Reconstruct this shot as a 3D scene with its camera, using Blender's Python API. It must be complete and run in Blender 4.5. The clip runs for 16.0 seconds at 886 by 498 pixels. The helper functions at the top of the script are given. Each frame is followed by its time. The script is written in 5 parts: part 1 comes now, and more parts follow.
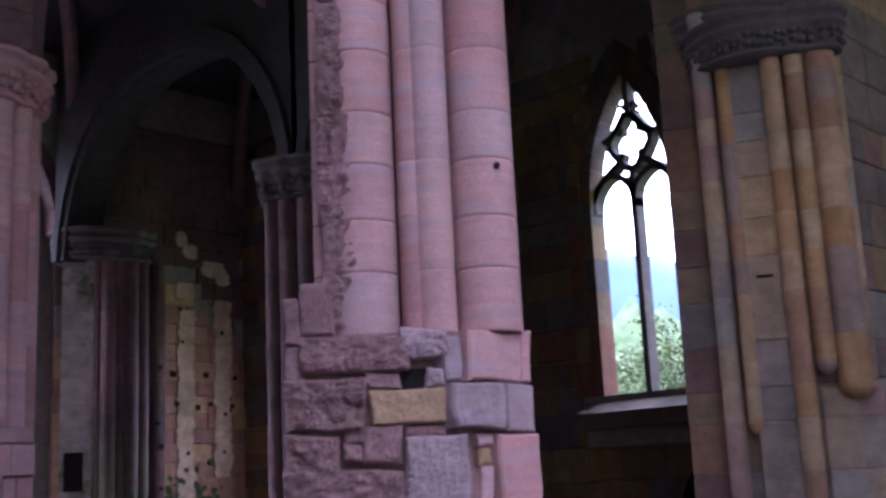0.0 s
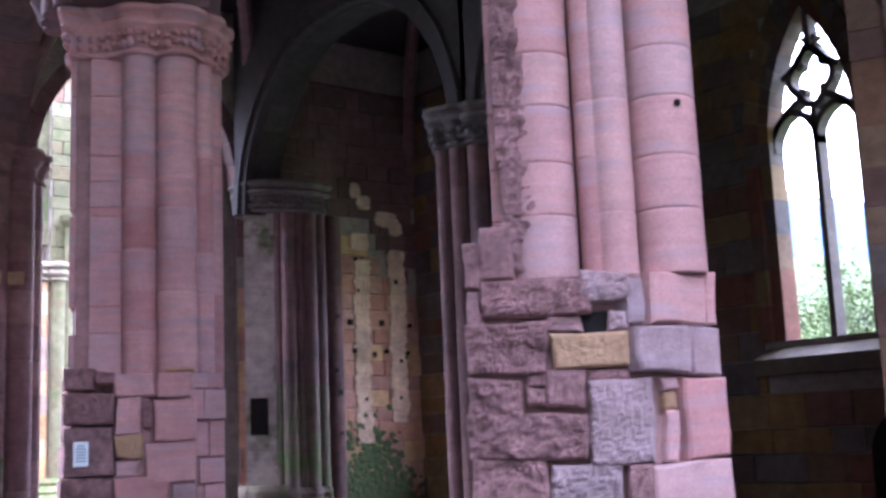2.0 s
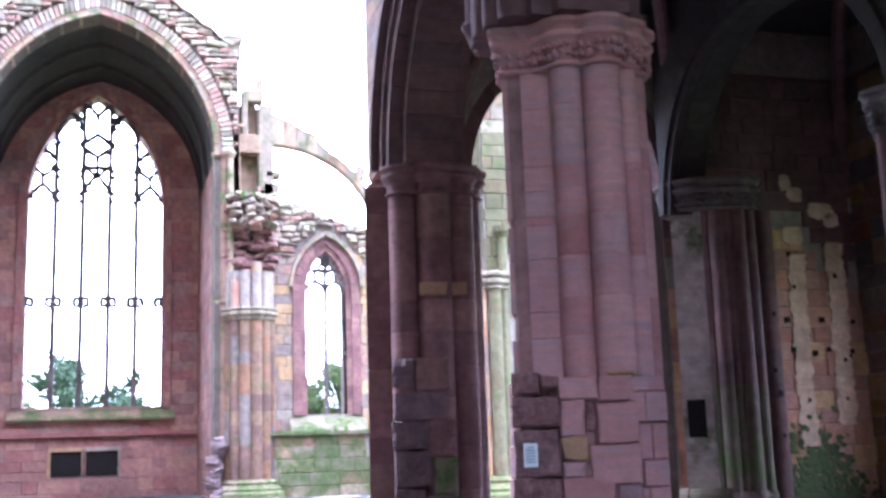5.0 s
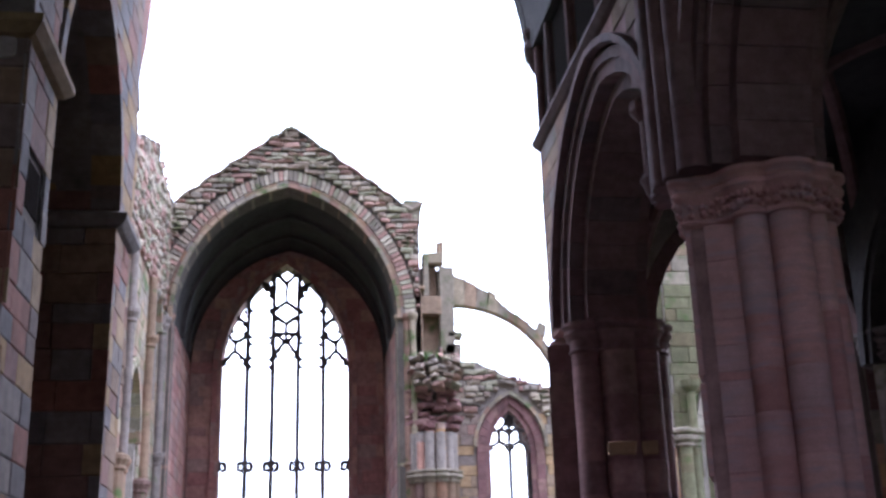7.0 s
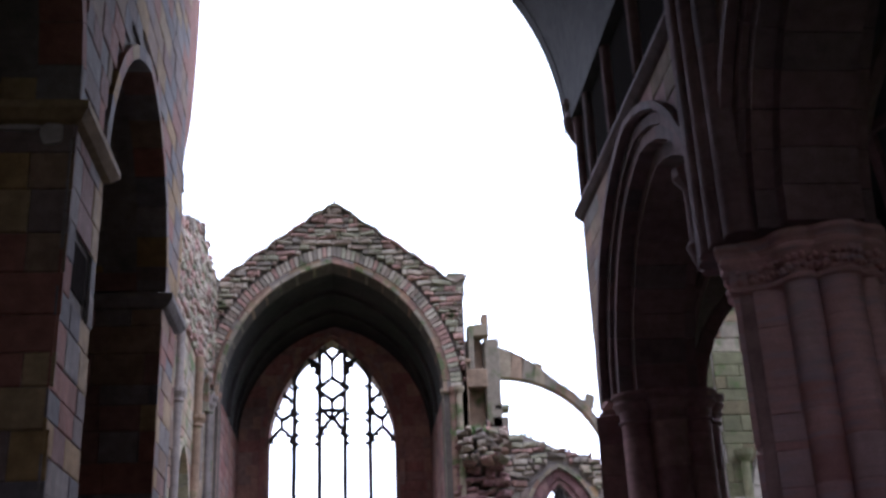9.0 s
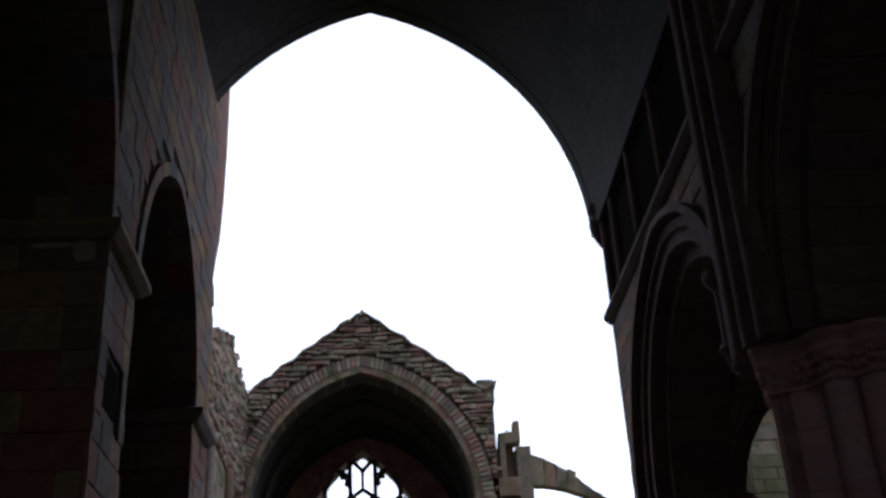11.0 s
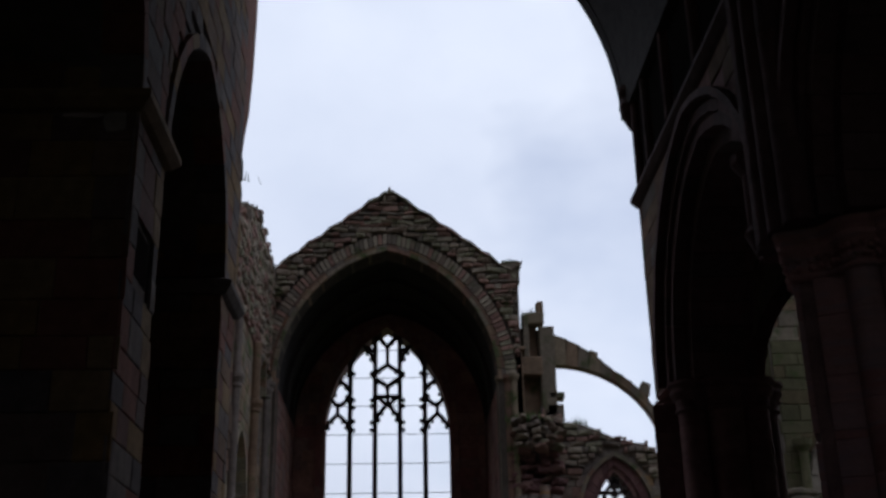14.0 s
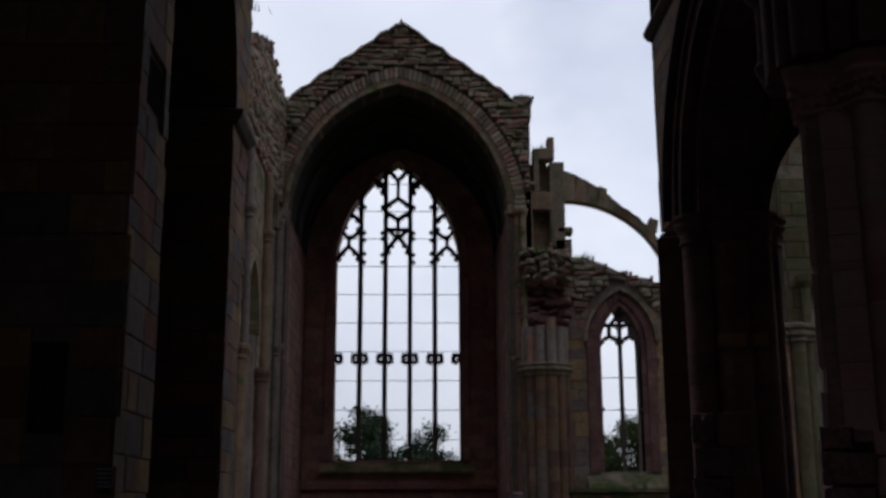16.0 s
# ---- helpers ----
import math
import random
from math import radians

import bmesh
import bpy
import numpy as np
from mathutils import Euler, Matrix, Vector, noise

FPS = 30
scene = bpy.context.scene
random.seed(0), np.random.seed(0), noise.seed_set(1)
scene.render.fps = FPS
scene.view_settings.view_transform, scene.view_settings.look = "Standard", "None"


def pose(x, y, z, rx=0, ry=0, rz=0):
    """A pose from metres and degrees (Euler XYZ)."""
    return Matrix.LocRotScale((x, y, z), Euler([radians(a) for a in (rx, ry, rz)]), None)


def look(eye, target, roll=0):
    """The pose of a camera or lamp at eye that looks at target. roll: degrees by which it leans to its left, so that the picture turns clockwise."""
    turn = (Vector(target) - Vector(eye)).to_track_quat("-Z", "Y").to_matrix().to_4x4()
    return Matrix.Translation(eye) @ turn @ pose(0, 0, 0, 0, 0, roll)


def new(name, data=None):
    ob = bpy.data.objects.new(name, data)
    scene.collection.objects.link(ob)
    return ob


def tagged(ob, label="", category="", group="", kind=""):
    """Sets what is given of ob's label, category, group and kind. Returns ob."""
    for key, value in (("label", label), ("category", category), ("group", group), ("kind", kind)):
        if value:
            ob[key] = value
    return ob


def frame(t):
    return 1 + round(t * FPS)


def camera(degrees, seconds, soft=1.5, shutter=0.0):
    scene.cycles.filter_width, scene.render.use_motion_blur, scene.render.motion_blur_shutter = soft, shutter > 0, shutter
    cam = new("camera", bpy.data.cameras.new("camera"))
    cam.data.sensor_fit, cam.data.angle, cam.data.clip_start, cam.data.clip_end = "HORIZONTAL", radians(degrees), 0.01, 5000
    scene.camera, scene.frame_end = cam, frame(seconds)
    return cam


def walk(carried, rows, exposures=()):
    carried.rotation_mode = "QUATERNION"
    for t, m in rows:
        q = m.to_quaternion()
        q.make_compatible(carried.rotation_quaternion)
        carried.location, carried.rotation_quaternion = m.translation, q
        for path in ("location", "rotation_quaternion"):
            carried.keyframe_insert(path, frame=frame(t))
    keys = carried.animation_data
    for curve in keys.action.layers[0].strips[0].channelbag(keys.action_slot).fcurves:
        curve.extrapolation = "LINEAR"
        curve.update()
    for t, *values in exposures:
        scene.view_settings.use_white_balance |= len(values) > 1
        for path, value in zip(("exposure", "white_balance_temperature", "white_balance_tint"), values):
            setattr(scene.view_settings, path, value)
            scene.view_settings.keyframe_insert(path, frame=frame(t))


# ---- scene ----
FOV = 42.8
cam = camera(FOV, 16.0, soft=2.9, shutter=0.3)
# seconds, eye x y z, turn to the left, upward tilt, lean
ROWS = [
    (0, 0.086, -0.154, 1.489, -46.56, 11.45, -2.76),
    (0.5, 0.086, -0.142, 1.485, -43.59, 10.96, -2.82),
    (1, 0.08, -0.137, 1.482, -42.35, 10.47, -2.58),
    (1.5, 0.078, -0.115, 1.478, -40.83, 9.93, -2.26),
    (2, 0.077, -0.079, 1.475, -37.85, 9.22, -2.39),
    (2.5, 0.054, -0.053, 1.477, -33.87, 8.35, -2.25),
    (3, 0.021, -0.025, 1.469, -29.4, 7.66, -2.03),
    (3.5, 0.016, -0.013, 1.466, -26.51, 7.15, -2.08),
    (4, 0.009, -0.004, 1.469, -22.73, 7.46, -1.86),
    (4.5, -0.007, -0.02, 1.478, -19.6, 8.31, -1.72),
    (5, 0, 0, 1.5, -16.46, 10.03, -1.86),
    (7.5, 0.007, 0.18, 1.572, -6.31, 19.6, -1.74),
    (8, -0.002, 0.192, 1.584, -5.79, 20.21, -1.94),
    (8.5, -0.012, 0.194, 1.584, -5.43, 20.06, -1.88),
    (9, 0.007, 0.219, 1.596, -5.14, 21.97, -2.36),
    (9.5, -0.006, 0.208, 1.596, -4.85, 24.13, -2.62),
    (10, -0.018, 0.222, 1.611, -4.52, 26.22, -2.87),
    (12.5, -0.023, 0.225, 1.609, -3.04, 27.79, -2.89),
    (13, -0.029, 0.213, 1.596, -2.76, 25.6, -2.14),
    (13.5, -0.023, 0.193, 1.58, -2.48, 23.52, -1.66),
    (14, -0.015, 0.181, 1.563, -2.15, 21.45, -1.16),
    (14.5, -0.023, 0.179, 1.552, -1.96, 19.27, -0.38),
    (15, -0.041, 0.194, 1.538, -1.88, 17.17, -0.16),
    (15.5, -0.024, 0.1, 1.497, -1.79, 15.38, -0.4),
    (16, 0.003, 0.014, 1.445, -1.45, 13.17, -0.21),
]


def eye_pose(x, y, z, yaw, pitch, roll):
    return pose(x, y, z) @ pose(0, 0, 0, 0, 0, yaw) @ pose(0, 0, 0, 90 + pitch, 0, 0) @ pose(0, 0, 0, 0, 0, roll)


# seconds, stops, white balance
EXPOSURES = [(0, 0.85, 5150, 29), (1.5, 1.6, 5200, 27), (3.5, 1.75, 5250, 23), (5, 1.3, 5150, 22), (7.5, -0.5, 5450, 19), (9, -1.0, 5500, 19),
             (10, -1.4, 5700, 15), (12.5, -3.65, 5750, 13), (16, -3.6, 6200, 14)]
walk(cam, [(r[0], eye_pose(*r[1:])) for r in ROWS], EXPOSURES)

# ---- sky and sun ----
SUN_ELEV, SUN_AZ = 38.0, 40.0     # degrees; azimuth clockwise from +y
world = bpy.data.worlds.new("sky")
scene.world = world
world.use_nodes = True
wn, wl = world.node_tree.nodes, world.node_tree.links
wn.clear()
w_out = wn.new("ShaderNodeOutputWorld")
w_bg = wn.new("ShaderNodeBackground")
w_sky = wn.new("ShaderNodeTexSky")
w_sky.sky_type = "NISHITA"
w_sky.sun_disc = False
w_sky.sun_elevation, w_sky.sun_rotation = radians(SUN_ELEV), radians(SUN_AZ)
w_co = wn.new("ShaderNodeTexCoord")
w_map = wn.new("ShaderNodeMapping")
w_map.inputs["Scale"].default_value = (1.0, 1.0, 1.6)
w_map.inputs["Location"].default_value = (0.35, 0.1, 0.2)
w_noise = wn.new("ShaderNodeTexNoise")
w_noise.inputs["Scale"].default_value = 2.0
w_noise.inputs["Detail"].default_value = 5
w_ramp = wn.new("ShaderNodeValToRGB")
w_ramp.color_ramp.elements[0].color = (0.3, 0.3, 0.3, 1)
w_ramp.color_ramp.elements[0].position = 0.36
w_ramp.color_ramp.elements[1].position = 0.52
w_noise2 = wn.new("ShaderNodeTexNoise")
w_noise2.inputs["Scale"].default_value = 3.2
w_noise2.inputs["Detail"].default_value = 6
w_cloud = wn.new("ShaderNodeValToRGB")
w_cloud.color_ramp.elements[0].position = 0.3
w_cloud.color_ramp.elements[0].color = (8.2, 8.8, 9.8, 1)
w_cloud.color_ramp.elements[1].position = 0.7
w_cloud.color_ramp.elements[1].color = (10.5, 10.9, 11.4, 1)
# thin cloud is brightest overhead and towards the sun's side of the sky
w_dot = wn.new("ShaderNodeVectorMath")
w_dot.operation = "DOT_PRODUCT"
w_dot.inputs[1].default_value = (0.25, 0.35, 0.9)
w_glow = wn.new("ShaderNodeMapRange")
w_glow.interpolation_type = "SMOOTHSTEP"
w_glow.inputs["From Min"].default_value, w_glow.inputs["From Max"].default_value = 0.0, 0.6
w_glow.inputs["To Min"].default_value, w_glow.inputs["To Max"].default_value = 0.6, 8.6
w_bright = wn.new("ShaderNodeVectorMath")
w_bright.operation = "SCALE"
w_mix = wn.new("ShaderNodeMix")
w_mix.data_type = "RGBA"
w_bg.inputs["Strength"].default_value = 0.12
wl.new(w_co.outputs["Generated"], w_map.inputs["Vector"])
wl.new(w_map.outputs["Vector"], w_noise.inputs["Vector"])
wl.new(w_map.outputs["Vector"], w_noise2.inputs["Vector"])
wl.new(w_noise.outputs["Fac"], w_ramp.inputs["Fac"])
wl.new(w_noise2.outputs["Fac"], w_cloud.inputs["Fac"])
wl.new(w_ramp.outputs["Color"], w_mix.inputs["Factor"])
wl.new(w_sky.outputs["Color"], w_mix.inputs["A"])
wl.new(w_co.outputs["Generated"], w_dot.inputs[0])
wl.new(w_dot.outputs["Value"], w_glow.inputs["Value"])
wl.new(w_cloud.outputs["Color"], w_mix.inputs["B"])
wl.new(w_mix.outputs["Result"], w_bright.inputs[0])
wl.new(w_glow.outputs["Result"], w_bright.inputs["Scale"])
wl.new(w_bright.outputs["Vector"], w_bg.inputs["Color"])
wl.new(w_bg.outputs["Background"], w_out.inputs["Surface"])
sun_data = bpy.data.lights.new("sun", "SUN")
sun_data.energy, sun_data.angle, sun_data.color = 0.35, radians(20), (1.0, 0.94, 0.85)
sun = new("sun", sun_data)
_az, _el = radians(SUN_AZ), radians(SUN_ELEV)
_from = Vector((math.sin(_az) * math.cos(_el), math.cos(_az) * math.cos(_el), math.sin(_el)))
sun.matrix_world = look(tuple(_from * 100), (0, 0, 0))


# ---- materials ----
def stone_mat(name, colours, scale=1.0, bump=0.35, rough=0.9, moss=0.0, spread=0.22, island=False, stain=0.35, blush=0.0):
    """Weathered sandstone: a colour for each stone, bedding bands, stains, grain and pits; moss in its own patches."""
    m = bpy.data.materials.new(name)
    m.use_nodes = True
    n, l = m.node_tree.nodes, m.node_tree.links
    b = n["Principled BSDF"]
    b.inputs["Roughness"].default_value = rough
    b.inputs["Specular IOR Level"].default_value = 0.2
    geo = n.new("ShaderNodeNewGeometry")
    rnd = geo.outputs["Random Per Island"] if island else n.new("ShaderNodeObjectInfo").outputs["Random"]
    pos = geo.outputs["Position"]
    ramp = n.new("ShaderNodeValToRGB")
    ramp.color_ramp.interpolation = "CONSTANT" if len(colours) > 3 else "LINEAR"
    els = ramp.color_ramp.elements
    while len(els) < len(colours):
        els.new(0.5)
    for i, c in enumerate(colours):
        els[i].position = i / len(colours) if len(colours) > 3 else i / max(1, len(colours) - 1)
        els[i].color = (*c, 1)
    l.new(rnd, ramp.inputs["Fac"])

    def noise_at(s, detail, rough_=0.6):
        t = n.new("ShaderNodeTexNoise")
        t.inputs["Scale"].default_value = s * scale
        t.inputs["Detail"].default_value = detail
        t.inputs["Roughness"].default_value = rough_
        l.new(pos, t.inputs["Vector"])
        return t.outputs["Fac"]

    def spread_of(fac, lo, hi, a, c):
        r = n.new("ShaderNodeMapRange")
        r.inputs["From Min"].default_value, r.inputs["From Max"].default_value = lo, hi
        r.inputs["To Min"].default_value, r.inputs["To Max"].default_value = a, c
        l.new(fac, r.inputs["Value"])
        return r.outputs["Result"]

    def times(col, fac):
        x = n.new("ShaderNodeMix")
        x.data_type, x.blend_type = "RGBA", "MULTIPLY"
        x.inputs["Factor"].default_value = 1
        l.new(col, x.inputs["A"])
        l.new(fac, x.inputs["B"])
        return x.outputs["Result"]

    broad, mid, fine = noise_at(0.7, 5), noise_at(6, 6), noise_at(55, 5, 0.7)
    bed = n.new("ShaderNodeTexWave")
    bed.wave_type, bed.bands_direction = "BANDS", "Z"
    bed.inputs["Scale"].default_value = 3.2 * scale
    bed.inputs["Distortion"].default_value = 6
    bed.inputs["Detail"].default_value = 3
    l.new(pos, bed.inputs["Vector"])
    col = times(ramp.outputs["Color"], spread_of(broad, 0.3, 0.7, 1 - stain, 1 + stain * 0.5))
    col = times(col, spread_of(mid, 0.3, 0.7, 1 - spread, 1 + spread))
    col = times(col, spread_of(fine, 0.3, 0.7, 0.86, 1.12))
    col = times(col, spread_of(bed.outputs["Fac"], 0, 1, 0.97, 1.02))
    if blush:
        # thin level beds and blue-grey clouds in the sandstone
        flat = n.new("ShaderNodeMapping")
        flat.inputs["Scale"].default_value = (1.2, 1.2, 7.0)
        l.new(pos, flat.inputs["Vector"])
        cloud = n.new("ShaderNodeTexNoise")
        cloud.inputs["Scale"].default_value = 1.7
        cloud.inputs["Detail"].default_value = 6
        l.new(flat.outputs["Vector"], cloud.inputs["Vector"])
        x = n.new("ShaderNodeMix")
        x.data_type = "RGBA"
        x.inputs["B"].default_value = (0.34, 0.245, 0.26, 1)
        l.new(spread_of(cloud.outputs["Fac"], 0.5, 0.68, 0, blush), x.inputs["Factor"])
        l.new(col, x.inputs["A"])
        thin = n.new("ShaderNodeMapping")
        thin.inputs["Scale"].default_value = (0.6, 0.6, 26.0)
        l.new(pos, thin.inputs["Vector"])
        lines = n.new("ShaderNodeTexNoise")
        lines.inputs["Scale"].default_value = 2.4
        lines.inputs["Detail"].default_value = 3
        l.new(thin.outputs["Vector"], lines.inputs["Vector"])
        col = times(x.outputs["Result"], spread_of(lines.outputs["Fac"], 0.35, 0.65, 0.96, 1.035))
    if moss:
        x = n.new("ShaderNodeMix")
        x.data_type = "RGBA"
        x.inputs["B"].default_value = (0.07, 0.1, 0.03, 1)
        mm = n.new("ShaderNodeMath")
        mm.operation = "MULTIPLY"
        mm.use_clamp = True
        l.new(spread_of(noise_at(1.6, 7), 0.62 - 0.25 * moss, 0.72 - 0.2 * moss, 0, 1), mm.inputs[0])
        l.new(spread_of(mid, 0.3, 0.6, 0.4, 1), mm.inputs[1])
        l.new(mm.outputs[0], x.inputs["Factor"])
        l.new(col, x.inputs["A"])
        col = x.outputs["Result"]
    l.new(col, b.inputs["Base Color"])
    h = n.new("ShaderNodeMath")
    h.operation = "ADD"
    l.new(spread_of(mid, 0.3, 0.7, 0, 1.0), h.inputs[0])
    l.new(spread_of(fine, 0.3, 0.7, 0, 0.5), h.inputs[1])
    bp = n.new("ShaderNodeBump")
    bp.inputs["Strength"].default_value = bump
    bp.inputs["Distance"].default_value = 0.02
    l.new(h.outputs[0], bp.inputs["Height"])
    l.new(bp.outputs["Normal"], b.inputs["Normal"])
    return m


def plain_mat(name, colour, rough=0.8, metal=0.0, vary=0.2, scale=20.0, bump=0.2):
    m = bpy.data.materials.new(name)
    m.use_nodes = True
    n, l = m.node_tree.nodes, m.node_tree.links
    b = n["Principled BSDF"]
    b.inputs["Roughness"].default_value, b.inputs["Metallic"].default_value = rough, metal
    geo = n.new("ShaderNodeNewGeometry")
    t = n.new("ShaderNodeTexNoise")
    t.inputs["Scale"].default_value = scale
    t.inputs["Detail"].default_value = 5
    l.new(geo.outputs["Position"], t.inputs["Vector"])
    r = n.new("ShaderNodeValToRGB")
    r.color_ramp.elements[0].position, r.color_ramp.elements[1].position = 0.3, 0.7
    r.color_ramp.elements[0].color = (*[c * (1 - vary) for c in colour], 1)
    r.color_ramp.elements[1].color = (*[min(1, c * (1 + vary)) for c in colour], 1)
    l.new(t.outputs["Fac"], r.inputs["Fac"])
    l.new(r.outputs["Color"], b.inputs["Base Color"])
    bp = n.new("ShaderNodeBump")
    bp.inputs["Strength"].default_value = bump
    bp.inputs["Distance"].default_value = 0.01
    l.new(t.outputs["Fac"], bp.inputs["Height"])
    l.new(bp.outputs["Normal"], b.inputs["Normal"])
    return m


PINKS = [(0.47, 0.245, 0.225), (0.50, 0.27, 0.25), (0.43, 0.21, 0.195), (0.48, 0.26, 0.245), (0.46, 0.275, 0.265), (0.51, 0.285, 0.26)]
REDS = [(0.30, 0.13, 0.11), (0.34, 0.17, 0.14), (0.27, 0.14, 0.12), (0.38, 0.20, 0.15), (0.30, 0.18, 0.15)]
BUFFS = [(0.36, 0.25, 0.17), (0.42, 0.27, 0.15), (0.30, 0.22, 0.18), (0.34, 0.20, 0.16), (0.26, 0.20, 0.17), (0.44, 0.30, 0.18), (0.33, 0.27, 0.22)]
GREYS = [(0.272, 0.217, 0.161), (0.32, 0.245, 0.167), (0.24, 0.189, 0.143), (0.304, 0.203, 0.136), (0.264, 0.154, 0.112)]
RUBBLES = [(0.37, 0.285, 0.215), (0.27, 0.195, 0.15), (0.42, 0.34, 0.26), (0.33, 0.19, 0.155), (0.22, 0.175, 0.14), (0.40, 0.235, 0.185), (0.33, 0.29, 0.2)]
M_PINK = stone_mat("pink_sandstone", PINKS, bump=0.16, spread=0.1, stain=0.25, blush=0.7)
ROUGHS = [(0.37, 0.20, 0.19), (0.41, 0.225, 0.215), (0.34, 0.185, 0.175), (0.39, 0.225, 0.215)]
M_PINK_ROUGH = stone_mat("hacked_pink_sandstone", ROUGHS, scale=2.4, bump=1.0, spread=0.35)
M_ROSE = stone_mat("rose_red_sandstone", [(0.42, 0.195, 0.175), (0.40, 0.18, 0.16)], bump=0.16, spread=0.1, blush=0.3)
M_RED = stone_mat("red_sandstone", REDS)
M_RED_J = stone_mat("red_sandstone_joined", REDS, island=True)
M_BUFF = stone_mat("buff_sandstone", BUFFS)
M_BUFF_J = stone_mat("buff_sandstone_joined", BUFFS, island=True)
M_GREY = stone_mat("weathered_grey_sandstone", GREYS, moss=0.35)
M_GREY_J = stone_mat("weathered_grey_sandstone_joined", GREYS, moss=0.35, island=True)
M_RUBBLE = stone_mat("rubble_stone", RUBBLES, bump=0.7, moss=0.15)
M_RUBBLE_J = stone_mat("rubble_stone_joined", RUBBLES, bump=0.7, moss=0.15, island=True)
M_MOSSY = stone_mat("mossy_stone", GREYS, moss=1.0, bump=0.5)
M_MORTAR = stone_mat("lime_mortar_core", [(0.27, 0.22, 0.19), (0.31, 0.25, 0.21)], bump=0.6)
M_MORTAR_PINK = stone_mat("pink_mortar_core", [(0.33, 0.19, 0.17), (0.37, 0.215, 0.195)], bump=0.6)
M_YELLOW = stone_mat("yellow_sandstone", [(0.38, 0.22, 0.125), (0.43, 0.27, 0.16)], bump=0.6)
M_VAULT_SHADED = stone_mat("shaded_vault_stone", [(0.038, 0.031, 0.03), (0.052, 0.041, 0.038)], bump=0.6)
BROWNS_SHADED = [(0.16, 0.098, 0.062), (0.20, 0.118, 0.05), (0.125, 0.085, 0.07), (0.18, 0.075, 0.052), (0.105, 0.085, 0.08), (0.21, 0.135, 0.07), (0.14, 0.11, 0.095), (0.15, 0.078, 0.06)]
M_BROWN_SHADED = stone_mat("shaded_brown_sandstone", BROWNS_SHADED)
M_BROWN_SHADED_J = stone_mat("shaded_brown_sandstone_joined", BROWNS_SHADED, island=True)
M_RED_SHADED = stone_mat("shaded_dark_red_stone", [(0.13, 0.07, 0.068), (0.16, 0.088, 0.082), (0.11, 0.072, 0.07)])
M_MOSSY_SHADED = stone_mat("shaded_stone_greened_by_damp", [(0.12, 0.085, 0.07), (0.13, 0.10, 0.07), (0.10, 0.085, 0.06)], moss=0.5)
M_PALE = stone_mat("pale_mossy_stone", [(0.44, 0.36, 0.33), (0.48, 0.40, 0.36), (0.40, 0.34, 0.29)], moss=0.3)
M_IRON = plain_mat("dark_iron", (0.04, 0.04, 0.045), 0.6, 0.6)
M_GRAVEL = plain_mat("grey_gravel", (0.047, 0.046, 0.048), 0.95, 0, 0.35, 60, 0.6)
M_GRASS = plain_mat("grass", (0.07, 0.11, 0.03), 0.95, 0, 0.45, 8, 0.8)
M_BLUSH = stone_mat("blue_grey_pink_stone", [(0.35, 0.225, 0.22), (0.33, 0.235, 0.24)], bump=0.5, blush=0.6)
M_RUBBLE_DARK = stone_mat("dark_broken_stone", [(0.20, 0.13, 0.13), (0.26, 0.19, 0.19)], bump=0.8)
M_WHITE = plain_mat("white_enamel", (0.75, 0.78, 0.78), 0.4, 0, 0.04)
M_BLUEGREY = plain_mat("printed_blue_grey", (0.18, 0.28, 0.32), 0.5, 0, 0.1)
M_RECESS_SHADE = plain_mat("recess_shade", (0.02, 0.017, 0.016), 0.95)
M_DARK_STONE = stone_mat("dark_tracery_stone", [(0.10, 0.08, 0.075), (0.14, 0.11, 0.10)], bump=0.3)
M_LEAD = plain_mat("grey_metal", (0.25, 0.25, 0.26), 0.5, 0.7)
OCHRES = [(0.40, 0.225, 0.105), (0.42, 0.26, 0.15), (0.34, 0.185, 0.11), (0.30, 0.20, 0.155), (0.44, 0.29, 0.175), (0.36, 0.19, 0.09)]
M_OCHRE = stone_mat("ochre_sandstone", OCHRES)
M_GREYBUFF = stone_mat("grey_buff_sandstone", [(0.20, 0.12, 0.085), (0.24, 0.13, 0.08), (0.17, 0.10, 0.08), (0.19, 0.15, 0.13), (0.22, 0.14, 0.09)], moss=0.15)
M_GREENBUFF = stone_mat("green_stained_sandstone", [(0.14, 0.125, 0.07), (0.16, 0.14, 0.08), (0.15, 0.115, 0.065)], moss=0.3)
M_REDBUFF_LIT = stone_mat("sunlit_red_yellow_stone", [(0.42, 0.20, 0.14), (0.48, 0.25, 0.165), (0.52, 0.32, 0.17), (0.38, 0.20, 0.155), (0.46, 0.26, 0.19)], bump=0.5)
M_SUN_PATCH = stone_mat("painted_sunlight", [(0.70, 0.47, 0.33), (0.74, 0.53, 0.38)], bump=0.8, stain=.5)
M_MOSS = plain_mat("moss", (0.06, 0.08, 0.025), 0.95, 0, 0.4, 30, 0.8)
M_BARK = plain_mat("bark", (0.09, 0.07, 0.05), 0.95, 0, 0.3, 12)
M_LEAF = plain_mat("dark_leaves", (0.04, 0.07, 0.03), 0.7, 0, 0.4, 0.8)
M_LEAF2 = plain_mat("yellow_green_leaves", (0.07, 0.095, 0.022), 0.7, 0, 0.45, 0.6)
M_HILL = plain_mat("far_hillside", (0.06, 0.095, 0.15), 1.0, 0, 0.15, 0.01)
M_WOOD = plain_mat("wooded_slope", (0.045, 0.07, 0.02), 1.0, 0, 0.5, 0.25, 0.8)
M_MORTAR_DARK = stone_mat("dark_mortar", [(0.12, 0.095, 0.078), (0.15, 0.115, 0.095)], bump=0.6)
